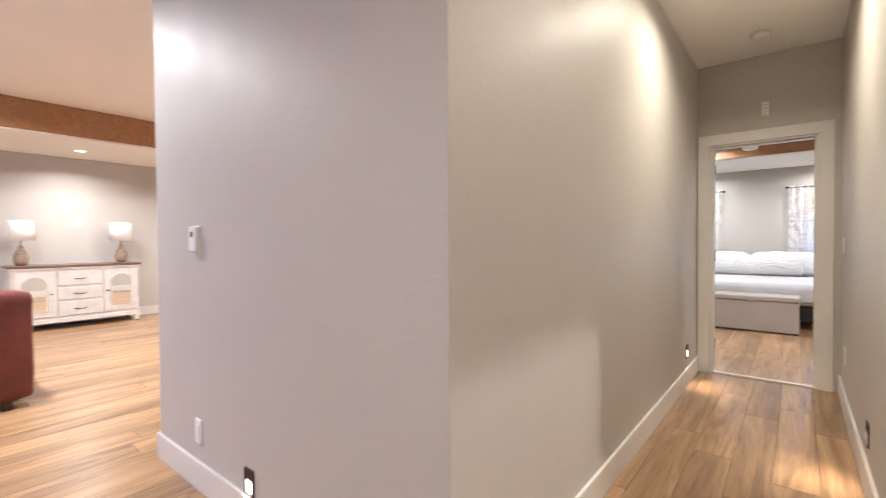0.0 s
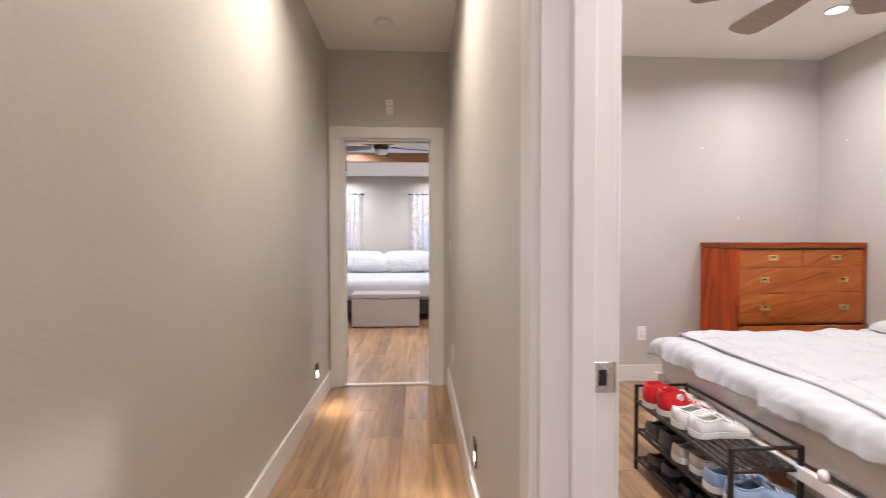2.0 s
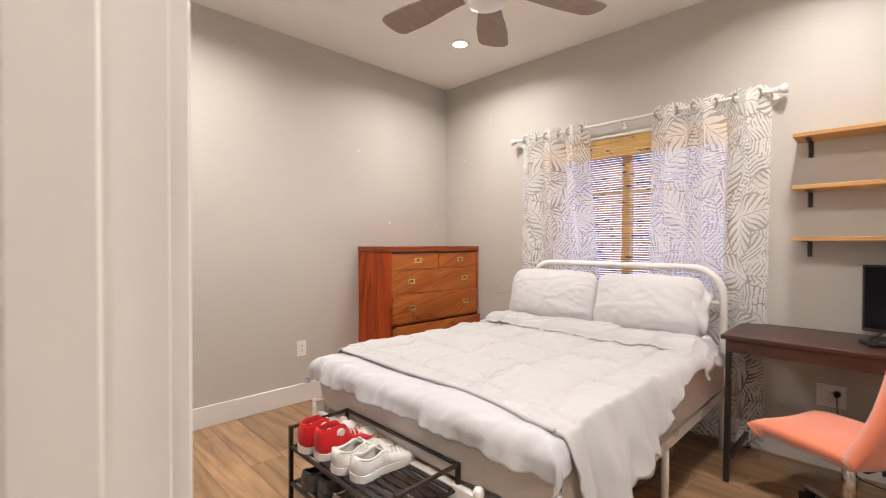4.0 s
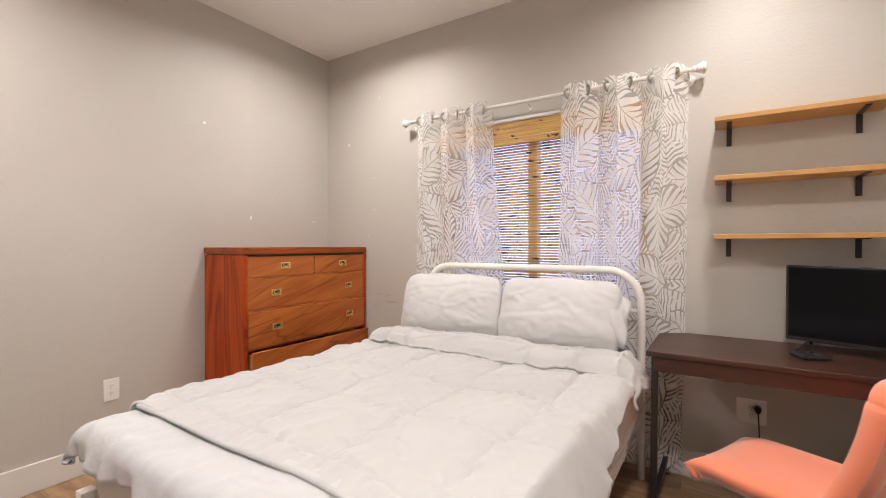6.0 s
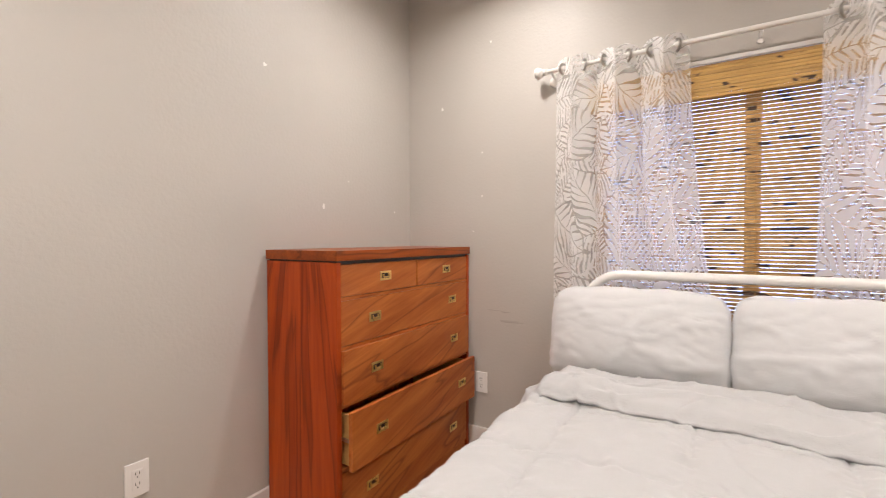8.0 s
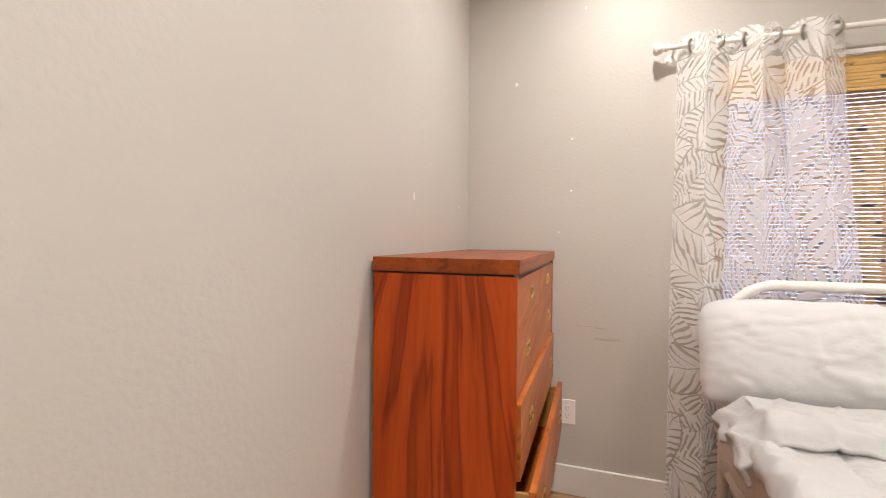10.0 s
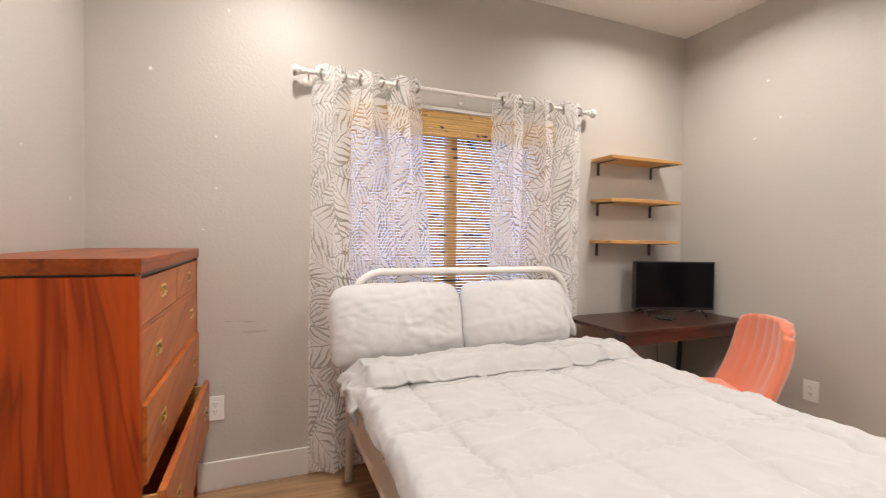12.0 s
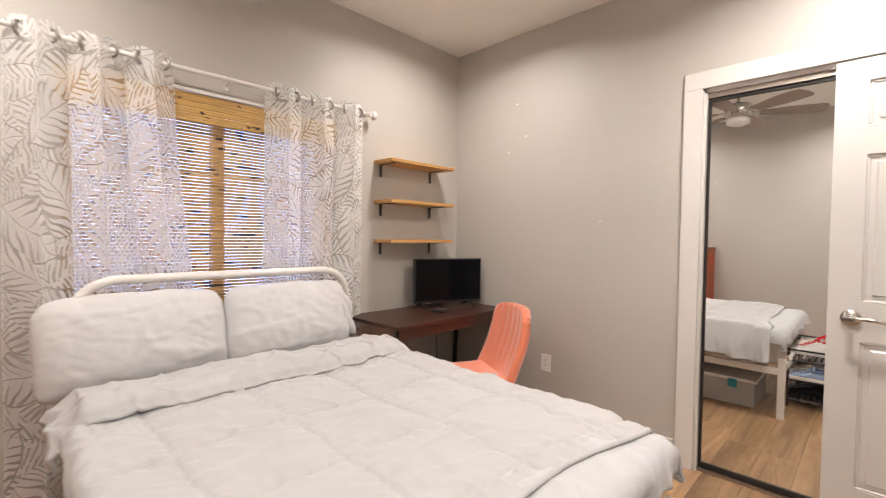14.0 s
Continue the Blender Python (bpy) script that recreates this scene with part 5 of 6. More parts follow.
# ---- shoe rack ----
RX0, RX1, RY0, RY1, RT = 0.985, 1.255, 2.612, 3.312, 0.448
rack = thing("shoe_rack", (1.12, 2.96, 0), "dark metal three-tier shoe rack at the foot of the bed", "shoe rack")
for x in (RX0, RX1):
    for y in (RY0, RY1):
        part("post", box(x - 0.008, y - 0.008, 0, x + 0.008, y + 0.008, RT, 0.002, 1), BROWNM, rack)
for y in (RY0, RY1):
    part("top_rail", box(RX0, y - 0.006, RT - 0.014, RX1, y + 0.006, RT - 0.001, 0.002, 1), BROWNM, rack)
part("back_rail", box(RX1 - 0.006, RY0, RT - 0.014, RX1 + 0.006, RY1, RT - 0.001, 0.002, 1), BROWNM, rack)
TIERS = (0.365, 0.215, 0.065)
slm = mesh_of("shelf_slat", box(-0.011, RY0 + 0.006, -0.004, 0.011, RY1 - 0.006, 0.004, 0.002, 1), BROWNM)
for z in TIERS:
    for y in (RY0, RY1):
        part("shelf_end", box(RX0, y - 0.006, z - 0.014, RX1, y + 0.006, z - 0.002, 0.002, 1), BROWNM, rack)
    for x in (RX0, RX1):
        part("shelf_edge", box(x - 0.007, RY0, z - 0.012, x + 0.007, RY1, z + 0.002, 0.002, 1), BROWNM, rack)
    for i in range(7):
        piece("shelf_slat", slm, (RX0 + 0.028 + i * 0.0357, 0, z - 0.002), rack)


def shoe(at, yaw, length, heel_h, upper, sole, label, group, toe_cap=None, laces=True, patch=None):
    """A shoe with its heel at the origin end, toe towards local +x."""
    s = thing("shoe", at, label, "shoe", group)
    m = Matrix.Translation(at) @ pose(0, 0, 0, 0, 0, yaw)
    L, W = length, 0.098
    st = 0.026

    def half(u):
        return W / 2 * (0.72 + 0.10 * math.sin(math.pi * min(1, u / 0.35)) * (u < 0.35) + 0.34 * smoothstep(0.3, 0.72, u)) * math.sqrt(max(0.0, 1 - max(0, (u - 0.78) / 0.222) ** 2.2)) * math.sqrt(max(0.0, 1 - max(0, (0.1 - u) / 0.102) ** 2.2))

    def top(u):
        h = heel_h * (1 - smoothstep(0.34, 0.60, u)) + (0.058 * (1 - 0.35 * smoothstep(0.6, 0.9, u)) - 0.015 * smoothstep(0.9, 1, u)) * smoothstep(0.34, 0.60, u)
        return h

    N, K = 34, 14
    sb = bmesh.new()
    rings = []
    for i in range(N + 1):
        u = 0.002 + 0.996 * i / N
        w = half(u) + 0.004
        x = (u - 0.5) * (L + 0.01)
        rings.append([sb.verts.new(m @ Vector((x, w * a, z))) for a, z in ((-1, 0), (1, 0), (1.03, st * 0.5), (1, st), (-1, st), (-1.03, st * 0.5))])
    for a, b in zip(rings, rings[1:]):
        for k in range(6):
            sb.faces.new((a[k], a[(k + 1) % 6], b[(k + 1) % 6], b[k]))
    sb.faces.new(rings[0][::-1])
    sb.faces.new(rings[-1])
    part("sole", sb, sole, s)
    ub = bmesh.new()
    rings = []
    low = heel_h < 0.1
    for i in range(N + 1):
        u = 0.01 + 0.98 * i / N
        w, h = half(u), max(st + 0.004, top(u) - (0.018 * math.sin(math.pi * min(1, u / 0.45)) if low else 0.0))
        x = (u - 0.5) * L
        vamp = smoothstep(0.40, 0.52, u)
        ring = []
        for k in range(K + 1):
            a = math.pi * k / K
            cx, cz = math.cos(a), math.sin(a)
            # closed dome over the toes, open walls round the ankle
            dy = w * (abs(cx) ** 0.75) * (1 if cx > 0 else -1) * (1 - 0.22 * cz * (h > 0.07))
            dz = st - 0.004 + (h - st) * abs(cz) ** 0.62
            side = 0 if k == K // 2 else (1 if k < K // 2 else -1)
            rise = min(k, K - k) / (K // 2 - 1) if side else 1.0
            oy = side * w * (1 + 0.10 * math.sin(math.pi * rise) - (0.20 if low else 0.30) * rise ** 1.6)
            oz = st - 0.004 + (h - st + 0.004) * rise
            wr = 0.0028 * nz(x * 40 + at[1] * 9, dy * 40, oz * 40)
            back = 0.010 * math.sin(math.pi * min(1, rise * 0.9)) * smoothstep(0.12, 0.0, u)
            ring.append(ub.verts.new(m @ Vector((x - back, oy * (1 - vamp) + dy * vamp + wr, oz * (1 - vamp) + dz * vamp + wr))))
        rings.append(ring)
    cut = [i for i in range(N + 1) if 0.01 + 0.98 * i / N < 0.455]
    mid = K // 2
    rim = [rings[i][mid - 1].co.copy() for i in cut[1:]] + [rings[i][mid + 1].co.copy() for i in reversed(cut[1:])]
    for i, (a, b) in enumerate(zip(rings, rings[1:])):
        for k in range(K):
            if i + 1 in cut and i > 0 and k in (mid - 1, mid):
                continue
            ub.faces.new((a[k], a[k + 1], b[k + 1], b[k]))
    ub.faces.new(rings[0][::-1])
    ub.faces.new(rings[-1])
    bmesh.ops.recalc_face_normals(ub, faces=ub.faces[:])
    bmesh.ops.solidify(ub, geom=ub.faces[:], thickness=0.004)
    part("upper", ub, upper, s, smooth=True)
    part("collar", tube(rim, 0.0042 if low else 0.0026, 8, closed=True), upper, s, smooth=True)
    part("lining", merge(bmesh.new(), lathe([(0.001, 0.02), (0.026, 0.025), (0.028, heel_h * 0.40), (0.001, heel_h * 0.41)], (0, 0, 0), 14), m @ pose(-0.21 * L, 0, 0) @ Matrix.Diagonal((1.5, 1, 1, 1))), DARKIN, s)
    if toe_cap:
        tc = bmesh.new()
        lathe([(0.03, 0.0), (0.043, 0.006), (0.041, 0.02), (0.028, 0.032), (0.006, 0.037)], (0, 0, 0), 16, tc)
        part("toe_cap", merge(bmesh.new(), tc, m @ pose(0.345 * L, 0, 0.018) @ Matrix.Diagonal((1.15, 1.02, 0.85, 1))), toe_cap, s, "white rubber toe cap", True)
    if patch:
        for sd in (-1, 1):
            pb = cyl((-0.2 * L, sd * 0.030, 0.088), (-0.2 * L, sd * 0.0385, 0.086), 0.018, seg=18)
            part("ankle_patch", merge(bmesh.new(), pb, m), patch, s, "round white ankle patch")
    if laces or heel_h > 0.07:
        tg = grid_sheet(lambda u, v: m @ Vector(((-0.06 + 0.20 * u) * L, (v - 0.5) * 0.042, top(0.46 + 0.18 * u) + (0.016 if low else 0.010) * (1 - u) + 0.003 - 0.012 * (2 * v - 1) ** 2)), 8, 6, thick=0.005)
        part("tongue", tg, upper, s, smooth=True)
    if laces:
        lb = bmesh.new()
        n = 5
        for i in range(n):
            u = 0.44 + 0.30 * i / (n - 1)
            h = top(u) + 0.003
            w = half(u) * 0.5
            x = (u - 0.5) * L
            tube([m @ Vector((x, -w, h - 0.010)), m @ Vector((x + 0.004, -w * 0.4, h + 0.001)), m @ Vector((x + 0.008, w * 0.4, h + 0.001)), m @ Vector((x + 0.012, w, h - 0.010))], 0.0032, 6, lb)
        part("laces", lb, RUBBER, s)
    return s


def shoe_pair(y, z, upper, sole, heel, label, group, x=1.12, gap=0.105, yaw=8, length=0.275, **k):
    for i in (0, 1):
        shoe((x + 0.02 * i, y - gap * i, z + 0.002), yaw - 5 * i, length, heel, upper, sole, label, group, **k)


shoe_pair(3.235, TIERS[0], REDC, RUBBER, 0.114, "red canvas high-top shoe with white laces on the rack", "red high-tops", toe_cap=RUBBER, patch=RUBBER)
shoe_pair(3.00, TIERS[0], WHITEL, RUBBER, 0.088, "white leather low-top sneaker on the rack", "white sneakers", x=1.13, length=0.272)
shoe_pair(3.22, TIERS[1], GREYF, GREYF, 0.075, "dark grey fleece slipper on the rack", "grey slippers", laces=False, length=0.26)
shoe_pair(2.985, TIERS[1], BEIGEF, RUBBER, 0.072, "beige suede slip-on shoe on the rack", "beige shoes", laces=False, length=0.26)
shoe_pair(2.76, TIERS[1], BLUEC, RUBBER, 0.080, "pale blue knit sneaker on the rack", "blue sneakers", length=0.27)
shoe_pair(3.2, TIERS[2], GREYF, BLACKP, 0.07, "black low shoe on the bottom tier", "black shoes", laces=False, length=0.26)
shoe_pair(2.93, TIERS[2], BLACKP, BLACKP, 0.07, "black low shoe on the bottom tier", "black shoes", laces=False, length=0.26)


# ---- desk corner ----
desk = thing("desk", (3.0, 1.63, 0), "dark walnut desk on a black metal frame", "desk")
DX0, DX1, DY0, DY1, DT = 2.735, 3.262, 1.10, 2.168, 0.745
part("desktop", box(DX0, DY0, DT - 0.022, DX1, DY1, DT, 0.003, 2), DESKW, desk)
part("apron", box(DX0 + 0.012, DY0 + 0.04, DT - 0.085, DX0 + 0.03, DY1 - 0.03, DT - 0.022, 0.002, 1), DESKW, desk, "dark walnut front apron")
for y in (DY0 + 0.03, DY1 - 0.03):
    for x, fx in ((DX0 + 0.04, DX0 + 0.005), (DX1 - 0.04, DX1 - 0.005)):
        leg = bmesh.new()
        merge(leg, box(-0.0125, -0.0125, 0, 0.0125, 0.0125, 1, 0.002, 1), Matrix.Translation((fx, y, 0)) @ Matrix(((1, 0, x - fx, 0), (0, 1, 0, 0), (0, 0, DT - 0.022, 0), (0, 0, 0, 1))))
        part("leg", leg, BLACKM, desk)
    part("foot_bar", box(DX0 + 0.01, y - 0.0115, 0.09, DX1 - 0.01, y + 0.0115, 0.114, 0.002, 1), BLACKM, desk)
part("low_shelf", box(DX0 + 0.1, DY0 + 0.02, 0.20, DX1 - 0.02, DY0 + 0.48, 0.222, 0.003, 1), BLACKM, desk, "black lower shelf")

tv = thing("television", (3.05, 1.40, DT), "small black flat television on splayed feet on the desk", "television")
ta = math.degrees(math.atan2(1.648 - 1.156, 3.147 - 2.958))
TM = pose(3.06, 1.405, 0, 0, 0, ta)
def tv_part(nm, bm, mat, lab=""):
    part(nm, merge(bmesh.new(), bm, TM), mat, tv, lab)
tv_part("casing", box(-0.272, -0.045, DT + 0.035, 0.272, -0.005, 1.105, 0.008, 2), BLACKP)
tv_part("bezel", box(-0.272, -0.008, DT + 0.035, 0.272, 0.002, 1.105, 0.003, 1), BLACKP)
tv_part("screen", box(-0.262, 0.0015, DT + 0.052, 0.262, 0.0025, 1.096), SCREEN, "glossy black screen")
for sx in (-0.19, 0.19):
    for s2 in (-1, 1):
        tv_part("foot", tube([(sx, -0.018, DT + 0.045), (sx + 0.01, s2 * 0.05 - 0.018, DT + 0.02), (sx + 0.02, s2 * 0.10 - 0.018, DT + 0.006)], 0.006, 8), BLACKP)
remote = thing("media_box", (2.98, 1.62, DT), "small black box with a silver edge on the desk", "media box")
part("case", merge(bmesh.new(), box(-0.05, -0.05, DT + 0.0005, 0.05, 0.05, DT + 0.02, 0.006, 2), pose(2.955, 1.60, 0, 0, 0, 25)), BLACKP, remote)
part("silver_edge", merge(bmesh.new(), box(-0.03, -0.02, DT + 0.0202, 0.03, 0.0, DT + 0.022), pose(2.94, 1.60, 0, 0, 0, 25)), NICKEL, remote)

for i, z in enumerate((1.765, 1.492, 1.222)):
    sh = thing("wall_shelf", (3.19, 1.63, z), "pale pine wall shelf on black brackets", "shelf", "three wall shelves")
    part("board", box(3.092, 1.325, z, 3.289, 1.93, z + 0.022, 0.002, 1), PINE, sh)
    for y in (1.872, 1.398):
        b = box(3.13, y - 0.011, z - 0.004, 3.289, y + 0.011, z, 0.001, 1)
        box(3.283, y - 0.011, z - 0.085, 3.289, y + 0.011, z - 0.004, 0.001, 1, b)
        part("bracket", b, BLACKM, sh, "black metal angle bracket")

# ---- desk chair ----
chair = thing("desk_chair", (2.57, 1.71, 0), "coral velvet swivel desk chair on a chrome star base", "chair")
CM = pose(2.55, 1.655, 0, 0, 0, -27)


def chair_part(nm, bm, mat, lab="", smooth=False, parent=None):
    return part(nm, merge(bmesh.new(), bm, CM), mat, parent or chair, lab, smooth)


# local: +y is the sitter's front
def seat_fn(u, v):
    x = (u - 0.5) * 0.44
    y = -0.13 + 0.43 * v
    e = max(abs(2 * u - 1) ** 6, abs(2 * v - 1) ** 6)
    return (x * (1 - 0.10 * smoothstep(0.6, 1, v)), y, 0.447 - 0.035 * e + 0.012 * (2 * u - 1) ** 2 - 0.02 * smoothstep(0.75, 1.0, v))


seat = grid_sheet(seat_fn, 26, 26, thick=0.065)
chair_part("seat", seat, PEACH, smooth=True)


def back_fn(u, v):
    a = 2 * u - 1
    w = 0.215 - 0.02 * smoothstep(0.5, 1, v)
    h = 0.43 * v
    corner = 0.05 * smoothstep(0.8, 1, v) * abs(a) ** 4
    chan = 0.006 * abs(math.sin(u * 6 * math.pi)) * smoothstep(0.1, 0.3, v)
    y = -0.105 - 0.13 * v - 0.03 * math.sin(v * math.pi) + 0.035 * a * a + chan
    return (a * w, y, 0.415 + h - corner)


chair_part("backrest", grid_sheet(back_fn, 60, 20, thick=-0.055), PEACH, "coral velvet back with upright channels", True)
chair_part("gas_lift", cyl((0, 0.02, 0.10), (0, 0.02, 0.375), 0.024), CHROME, "chrome gas lift", True)
chair_part("seat_plate", box(-0.11, -0.1, 0.352, 0.11, 0.14, 0.378, 0.006, 2), BLACKM)
chair_part("hub", lathe([(0.035, 0.06), (0.04, 0.075), (0.035, 0.12), (0.026, 0.13)], (0, 0.02, 0)), CHROME, smooth=True)
for k in range(5):
    a = radians(72 * k + 60)
    ex, ey = 0.28 * math.cos(a), 0.02 + 0.28 * math.sin(a)
    arm = chair_part("base_arm", tube([(0.02 * math.cos(a), 0.02 + 0.02 * math.sin(a), 0.095), (0.15 * math.cos(a), 0.02 + 0.15 * math.sin(a), 0.095), (ex, ey, 0.07)], 0.014, 10), CHROME, "chrome spoke", True)
    w = bmesh.new()
    for s in (-0.014, 0.014):
        n = Vector((-math.sin(a), math.cos(a), 0))
        c = Vector((ex, ey, 0.026))
        cyl(c + n * (s - 0.009), c + n * (s + 0.009), 0.025, seg=18, bm=w)
    cyl((ex, ey, 0.03), (ex, ey, 0.075), 0.008, bm=w)
    chair_part("caster", w, BLACKP, "black twin caster", False, arm)


# ---- living room ----
side = thing("sideboard", (-8.46, 1.77, 0), "whitewashed sideboard with arched mirror doors and a dark top", "sideboard")
sx0, sx1, sy0, sy1 = -8.70, -8.26, 1.04, 2.50
part("carcass", box(sx0, sy0, 0.12, sx1, sy1, 0.87, 0.004, 1), WASH, side)
part("top", box(sx0 - 0.01, sy0 - 0.03, 0.87, sx1 + 0.03, sy1 + 0.03, 0.905, 0.008, 2), WASHTOP, side, "dark weathered wood top")
part("cornice", box(sx0, sy0 - 0.015, 0.835, sx1 + 0.016, sy1 + 0.015, 0.87, 0.008, 2), WASH, side)
part("plinth", box(sx0, sy0 - 0.01, 0.09, sx1 + 0.012, sy1 + 0.01, 0.15, 0.006, 2), WASH, side)
for y in (sy0 + 0.03, sy1 - 0.03):
    for x in (sx0 + 0.05, sx1 - 0.03):
        part("foot", lathe([(0.03, 0), (0.045, 0.03), (0.03, 0.06), (0.05, 0.092)], (x, y, 0)), WASH, side, smooth=True)
for i, (z0, z1) in enumerate(((0.18, 0.38), (0.41, 0.58), (0.61, 0.81))):
    d = part("drawer", box(sx1, 1.52, z0, sx1 + 0.018, 2.02, z1, 0.006, 2), WASH, side)
    part("handle", tube([(sx1 + 0.02, 1.70, (z0 + z1) / 2), (sx1 + 0.04, 1.73, (z0 + z1) / 2 - 0.012), (sx1 + 0.04, 1.81, (z0 + z1) / 2 - 0.012), (sx1 + 0.02, 1.84, (z0 + z1) / 2)], 0.006, 8), BRONZE, d, "dark bail handle")
for y0, y1, ky in ((1.07, 1.49, 1.45), (2.05, 2.47, 2.09)):
    d = part("cabinet_door", box(sx1, y0, 0.18, sx1 + 0.018, y1, 0.81, 0.006, 2), WASH, side)
    pts = [(sx1 + 0.0185, y0 + 0.08, 0.26), (sx1 + 0.0185, y1 - 0.08, 0.26)] + [(sx1 + 0.0185, y, z) for y, z in arc((y0 + y1) / 2, 0.62, (y1 - y0) / 2 - 0.08, 0, 180, 12)]
    b = bmesh.new()
    b.faces.new([b.verts.new(p) for p in pts])
    ext = bmesh.ops.extrude_face_region(b, geom=b.faces[:])
    bmesh.ops.translate(b, vec=(0.003, 0, 0), verts=[v for v in ext["geom"] if isinstance(v, bmesh.types.BMVert)])
    part("arched_mirror", b, MIRROR, d, "arched mirror panel")
    part("bead", tube([(p[0] + 0.003, p[1], p[2]) for p in pts], 0.008, 8, closed=True), WASH, d)
    part("knob", cyl((sx1 + 0.018, ky, 0.5), (sx1 + 0.045, ky, 0.5), 0.012), BRONZE, d)


def table_lamp(y):
    q = thing("table_lamp", (-8.47, y, 0.905), "table lamp with a woven jug base and white drum shade", "lamp", "lamps on the sideboard")
    part("base", lathe([(0.055, 0), (0.075, 0.04), (0.085, 0.10), (0.07, 0.17), (0.03, 0.23), (0.028, 0.27)], (-8.47, y, 0.9055)), WOVEN, q, "woven brown base", True)
    part("stem", cyl((-8.47, y, 1.17), (-8.47, y, 1.27), 0.008), BRONZE, q)
    s = bmesh.new()
    lathe([(0.148, 0), (0.135, 0.28), (0.132, 0.28), (0.145, 0.0)], (-8.47, y, 1.245), 28, s, True)
    part("shade", s, SHADEGLOW, q, "white drum shade", True)


table_lamp(1.18)
table_lamp(2.33)

sofa = thing("sofa", (-5.0, -0.3, 0), "oxblood leather sofa seen from behind", "sofa")
part("back", soft_box(-4.78, -1.35, 0.06, -4.56, 0.75, 0.865, 0.06, 0.006, 3), LEATHER, sofa, smooth=True)
part("arm", soft_box(-5.5, 0.42, 0.06, -4.74, 0.75, 0.64, 0.06, 0.006, 5), LEATHER, sofa, smooth=True)
part("arm", soft_box(-5.5, -1.35, 0.06, -4.74, -1.09, 0.64, 0.06, 0.006, 6), LEATHER, sofa, smooth=True)
part("seat_cushion", soft_box(-5.5, -1.08, 0.2, -4.76, -0.34, 0.47, 0.05, 0.006, 7), LEATHER, sofa, smooth=True)
part("seat_cushion", soft_box(-5.5, -0.33, 0.2, -4.76, 0.41, 0.47, 0.05, 0.006, 8), LEATHER, sofa, smooth=True)
for x in (-5.42, -4.66):
    for y in (-1.25, 0.6):
        part("foot", box(x - 0.03, y - 0.03, 0, x + 0.03, y + 0.03, 0.07, 0.004, 1), BRONZE, sofa)

win2 = tagged(new("window_2"), "white living room window", "window", kind="structure")
win2.matrix_basis = Matrix.Translation((-3.2, -3.06, 0.6))
fb = bmesh.new()
for a0, a1, z0, z1 in ((-4.0, -3.95, 0.6, 2.2), (-2.45, -2.4, 0.6, 2.2), (-3.95, -2.45, 0.6, 0.65), (-3.95, -2.45, 2.15, 2.2), (-3.22, -3.18, 0.65, 2.15)):
    box(a0, -3.09, z0, a1, -3.03, z1, bm=fb)
part("window_frame", fb, TRIM, win2)

# ---- far bedroom ----
bench = thing("storage_bench", (-0.6, 7.28, 0), "grey linen storage bench at the foot of the far bed", "bench")
part("body", box(-1.07, 7.08, 0.012, -0.15, 7.46, 0.40, 0.012, 3), GREYC, bench)
part("lid", box(-1.08, 7.07, 0.402, -0.14, 7.47, 0.465, 0.016, 3), GREYC, bench, "padded grey linen lid")
part("pull_tab", box(-0.66, 7.062, 0.395, -0.56, 7.071, 0.408, 0.002, 1), BEIGEF, bench)
for x in (-1.03, -0.19):
    for y in (7.12, 7.42):
        part("foot", cyl((x, y, 0), (x, y, 0.014), 0.02), BLACKP, bench)

fbed = thing("far_bed", (-0.8, 8.4, 0), "wide bed with white bedding in the far bedroom", "bed")
part("base", box(-1.72, 7.56, 0.10, 0.12, 9.4, 0.30, 0.02, 2), BLACKM, fbed, "dark bed base")
for x in (-1.65, 0.05):
    for y in (7.65, 9.3):
        part("leg", cyl((x, y, 0), (x, y, 0.11), 0.03), BLACKM, fbed)
part("mattress", soft_box(-1.74, 7.54, 0.30, 0.14, 9.42, 0.56, 0.06, 0.006, 4), SHEET, fbed, smooth=True)


def far_cover(u, v):
    sx, sy = -1.98 + 2.36 * u, 7.32 + 1.75 * v
    z, x, y = 0.60, sx, sy
    drop = max(0, -1.75 - sx, sx - 0.15, 7.53 - sy)
    x, y = max(-1.79, min(0.19, sx)), max(7.49, sy)
    z += 0.012 * nz(sx * 3, sy * 3, 2) + 0.006 * nz(sx * 8, sy * 8, 5) - max(0, drop - 0.0) * 1.15
    return (x + 0.02 * nz(sy * 8, z * 3, 4) * (drop > 0.03), y + 0.02 * nz(sx * 8, z * 3, 6) * (drop > 0.03), z)


part("bedspread", grid_sheet(far_cover, 70, 60, thick=0.03), DUVET, fbed, "white bedspread hanging over the sides", True)
for i, (x, y, z) in enumerate(((-1.25, 9.26, 0.80), (-0.35, 9.26, 0.80), (-1.0, 9.08, 0.78), (-0.45, 9.08, 0.78))):
    p = pillow(0, 0, 0, 0.86 if i < 2 else 0.7, 0.42 if i < 2 else 0.36, 0.19, 30, 0, 2.0 + i, "soft white pillow on the far bed")
    p["group"] = "pillows of the far bed"
    p.matrix_basis = Matrix.Translation((x, y, z)) @ pose(0, 0, 0, 0, 0, 90) @ Matrix.Translation((0, 0, -0.42 * (0.42 if i < 2 else 0.36)))

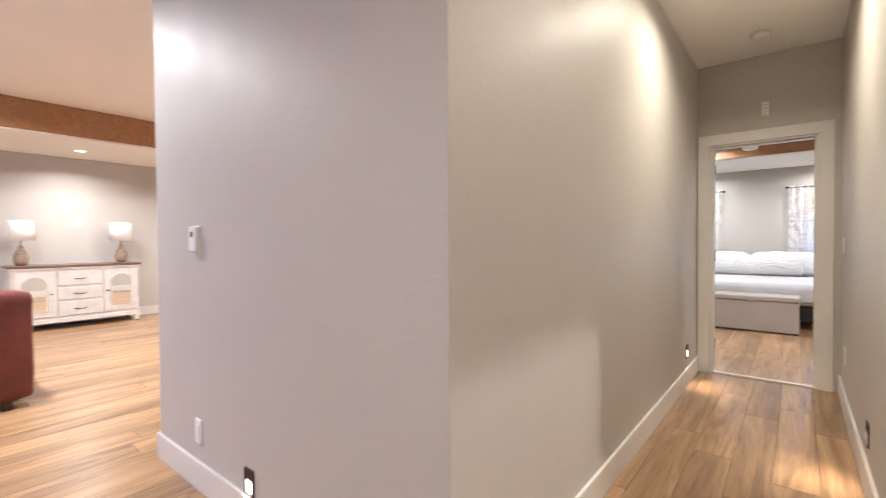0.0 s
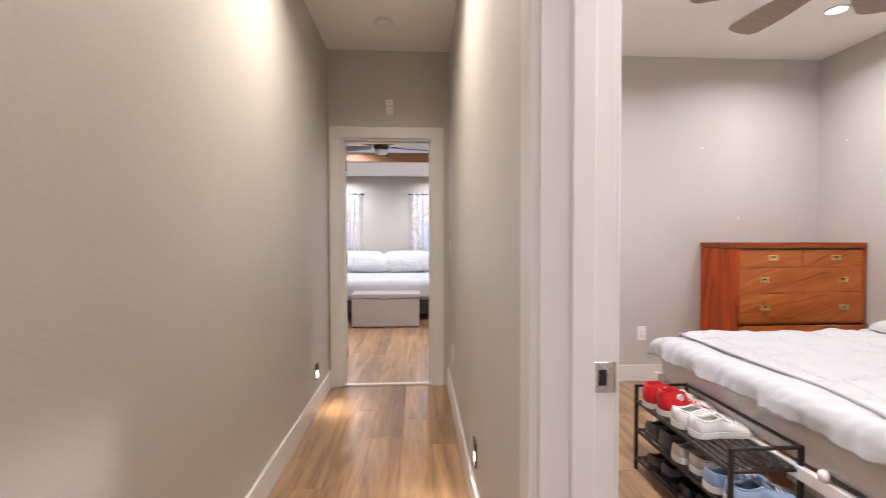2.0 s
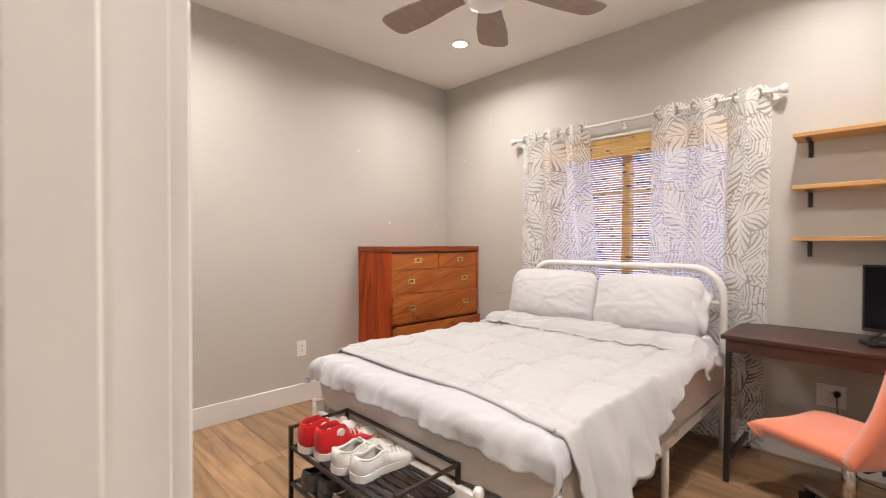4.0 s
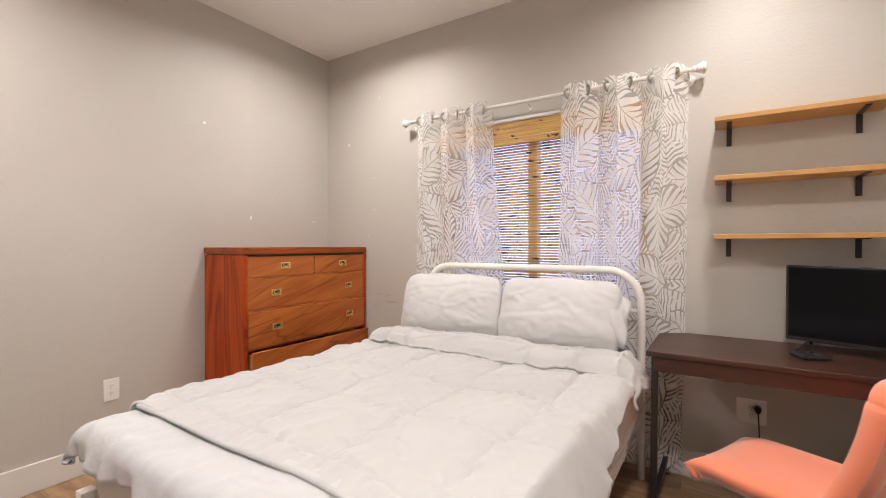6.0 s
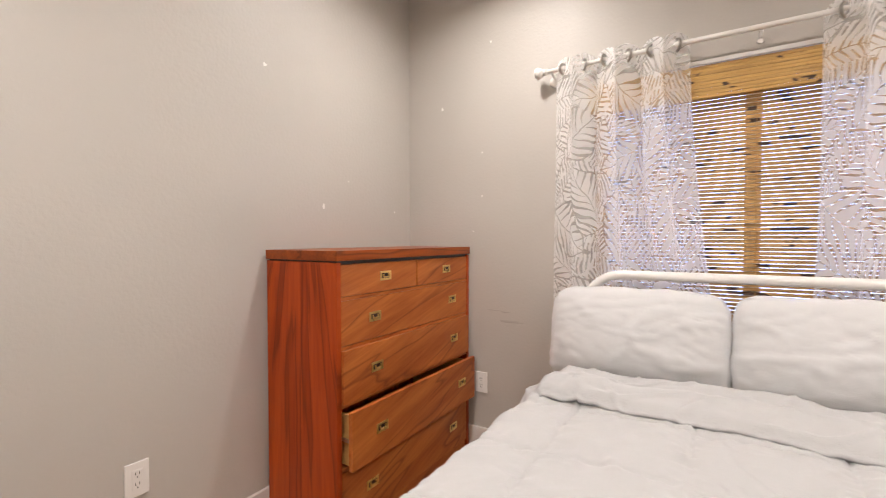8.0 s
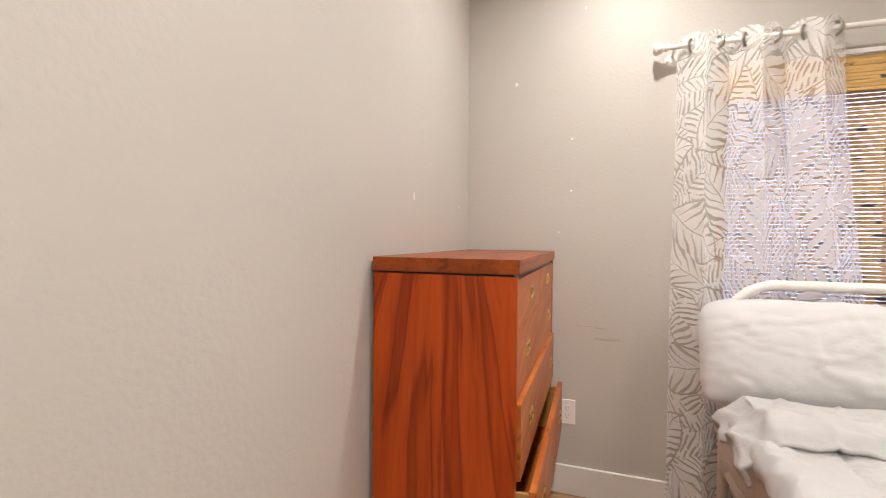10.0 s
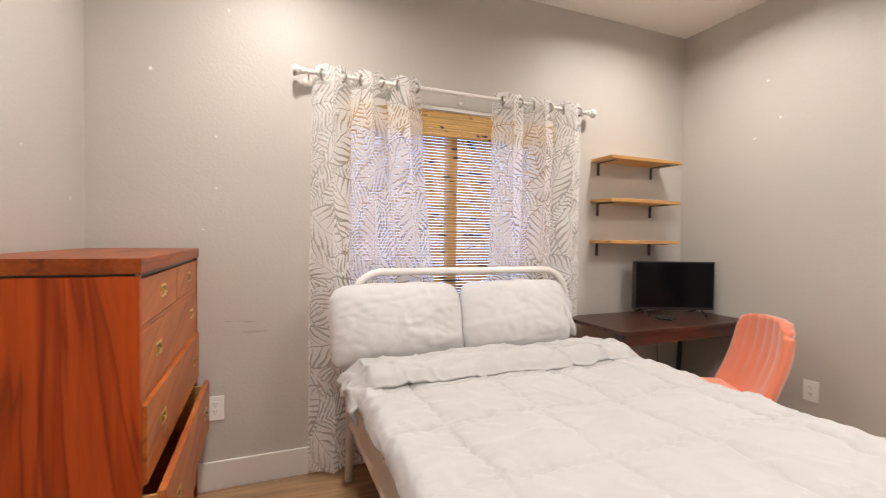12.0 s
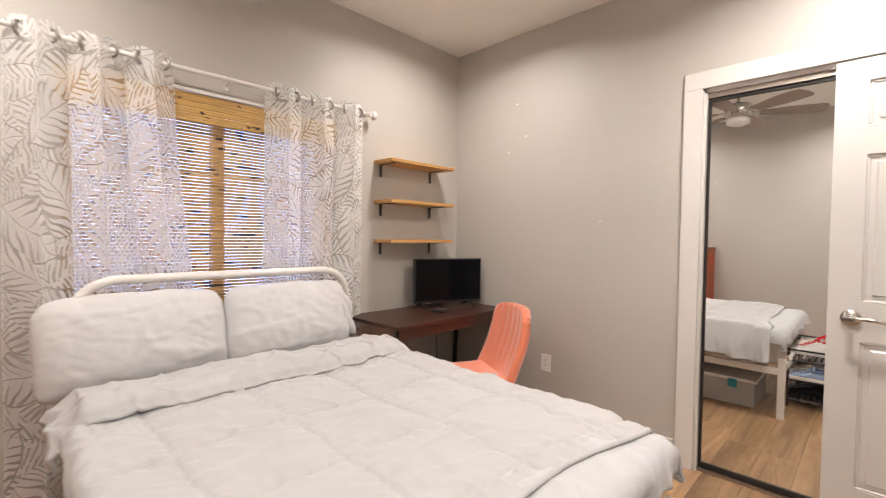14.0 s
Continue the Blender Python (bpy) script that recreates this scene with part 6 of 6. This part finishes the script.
stand = thing("nightstand", (-2.05, 9.2, 0), "small oak nightstand beside the far bed", "nightstand")
part("body", box(-2.28, 9.0, 0.14, -1.86, 9.45, 0.56, 0.004, 1), NIGHTW, stand)
part("top", box(-2.30, 8.98, 0.56, -1.84, 9.46, 0.585, 0.004, 1), NIGHTW, stand)
part("drawer", box(-2.26, 8.985, 0.34, -1.88, 9.0, 0.54, 0.004, 1), NIGHTW, stand)
for x in (-2.25, -1.89):
    for y in (9.03, 9.42):
        part("leg", cyl((x, y, 0), (x, y, 0.15), 0.018), NIGHTW, stand)

for nm, cx in (("window_3", -1.98), ("window_4", 0.4)):
    wq = tagged(new(nm), "white window beside the far bed", "window", kind="structure")
    wq.matrix_basis = Matrix.Translation((cx, 9.56, 0.75))
    fb = bmesh.new()
    for a0, a1, z0, z1 in ((-0.45, -0.4, 0.75, 1.95), (0.4, 0.45, 0.75, 1.95), (-0.4, 0.4, 0.75, 0.8), (-0.4, 0.4, 1.9, 1.95), (-0.4, 0.4, 1.33, 1.37)):
        box(cx + a0, 9.54, z0, cx + a1, 9.6, z1, bm=fb)
    part("window_frame", fb, TRIM, wq)
    rb = thing("curtain_rod", (cx, 9.42, 2.05), "dark curtain rod above the far window", "curtain rod")
    part("bar", cyl((cx - 0.72, 9.42, 2.05), (cx + 0.78, 9.42, 2.05), 0.01), BLACKM, rb)
    for x in (cx - 0.72, cx + 0.78):
        part("finial", lathe([(0.01, -0.02), (0.022, 0), (0.01, 0.02)], (x, 9.42, 2.05)), BLACKM, rb)
        part("bracket", cyl((x + (0.05 if x < cx else -0.05), 9.42, 2.05), (x + (0.05 if x < cx else -0.05), 9.5, 2.05), 0.006), BLACKM, rb)
    vs = tagged(thing("bamboo_shade", (cx, 9.49, 1.6), "bamboo shade rolled half up on the far window", "window shade"))
    for i in range(14):
        part("slat", box(cx - 0.46, 9.484, 1.60 + i * 0.027, cx + 0.46, 9.492, 1.624 + i * 0.027), BAMV, vs)
    for a, b in ((cx - 0.70, cx - 0.30), (cx + 0.35, cx + 0.75)):
        cu = thing("curtain", ((a + b) / 2, 9.42, 0.05), "sheer white patterned curtain beside the far bed", "curtain", "curtains of the far bedroom")

        def cfn(u, v, a=a, b=b):
            ph = u * 4 * 2 * math.pi
            return (a + (b - a) * u, 9.42 + 0.03 * math.cos(ph) + 0.01 * nz(u * 5, v * 3, a), 0.04 + 2.04 * v)

        part("cloth", grid_sheet(cfn, 60, 20, (0.9, 2.04)), LACE, cu, smooth=True)


# ---- plank floors ----
def plank_floor(name, x0, y0, x1, y1, label, seed):
    fl = tagged(part(name, box(x0, y0, -0.06, x1, y1, -0.008), UNDER), label, "floor", kind="structure")
    rng = random.Random(seed)
    w, full = 0.182, 1.22
    cache = {}
    x = x0
    while x < x1 - 0.01:
        ww = min(w, x1 - x)
        y = y0 - rng.random() * full
        while y < y1 - 0.01:
            a, b = max(y, y0), min(y + full, y1)
            if b - a > 0.01:
                key = (round(ww, 3), round(b - a, 3))
                if key not in cache:
                    hw, hl = ww / 2 - 0.0006, (b - a) / 2 - 0.0006
                    bm = bmesh.new()
                    lo = [bm.verts.new((sx * hw, sy * hl, -0.008)) for sx, sy in ((-1, -1), (1, -1), (1, 1), (-1, 1))]
                    mi = [bm.verts.new((sx * hw, sy * hl, -0.0012)) for sx, sy in ((-1, -1), (1, -1), (1, 1), (-1, 1))]
                    hi = [bm.verts.new((sx * (hw - 0.0015), sy * (hl - 0.0015), 0.0)) for sx, sy in ((-1, -1), (1, -1), (1, 1), (-1, 1))]
                    for k in range(4):
                        bm.faces.new((lo[k], lo[(k + 1) % 4], mi[(k + 1) % 4], mi[k]))
                        bm.faces.new((mi[k], mi[(k + 1) % 4], hi[(k + 1) % 4], hi[k]))
                    bm.faces.new(hi)
                    cache[key] = mesh_of("plank", bm, PLANK)
                piece("plank", cache[key], (x + ww / 2, (a + b) / 2, 0), fl)
            y += full
        x += w


plank_floor("floor_bedroom", 0.165, 0.40, 3.29, 4.70, "warm oak-look plank floor of the bedroom", 3)
plank_floor("floor_hall", -2.63, -3.0, 0.165, 4.76, "warm oak-look plank floor of the hall and corridor", 5)
plank_floor("floor_living", -8.75, -1.9, -2.63, 6.0, "warm oak-look plank floor of the living room", 7)
plank_floor("floor_master", -3.6, 4.76, 2.2, 9.5, "warm oak-look plank floor of the far bedroom", 9)
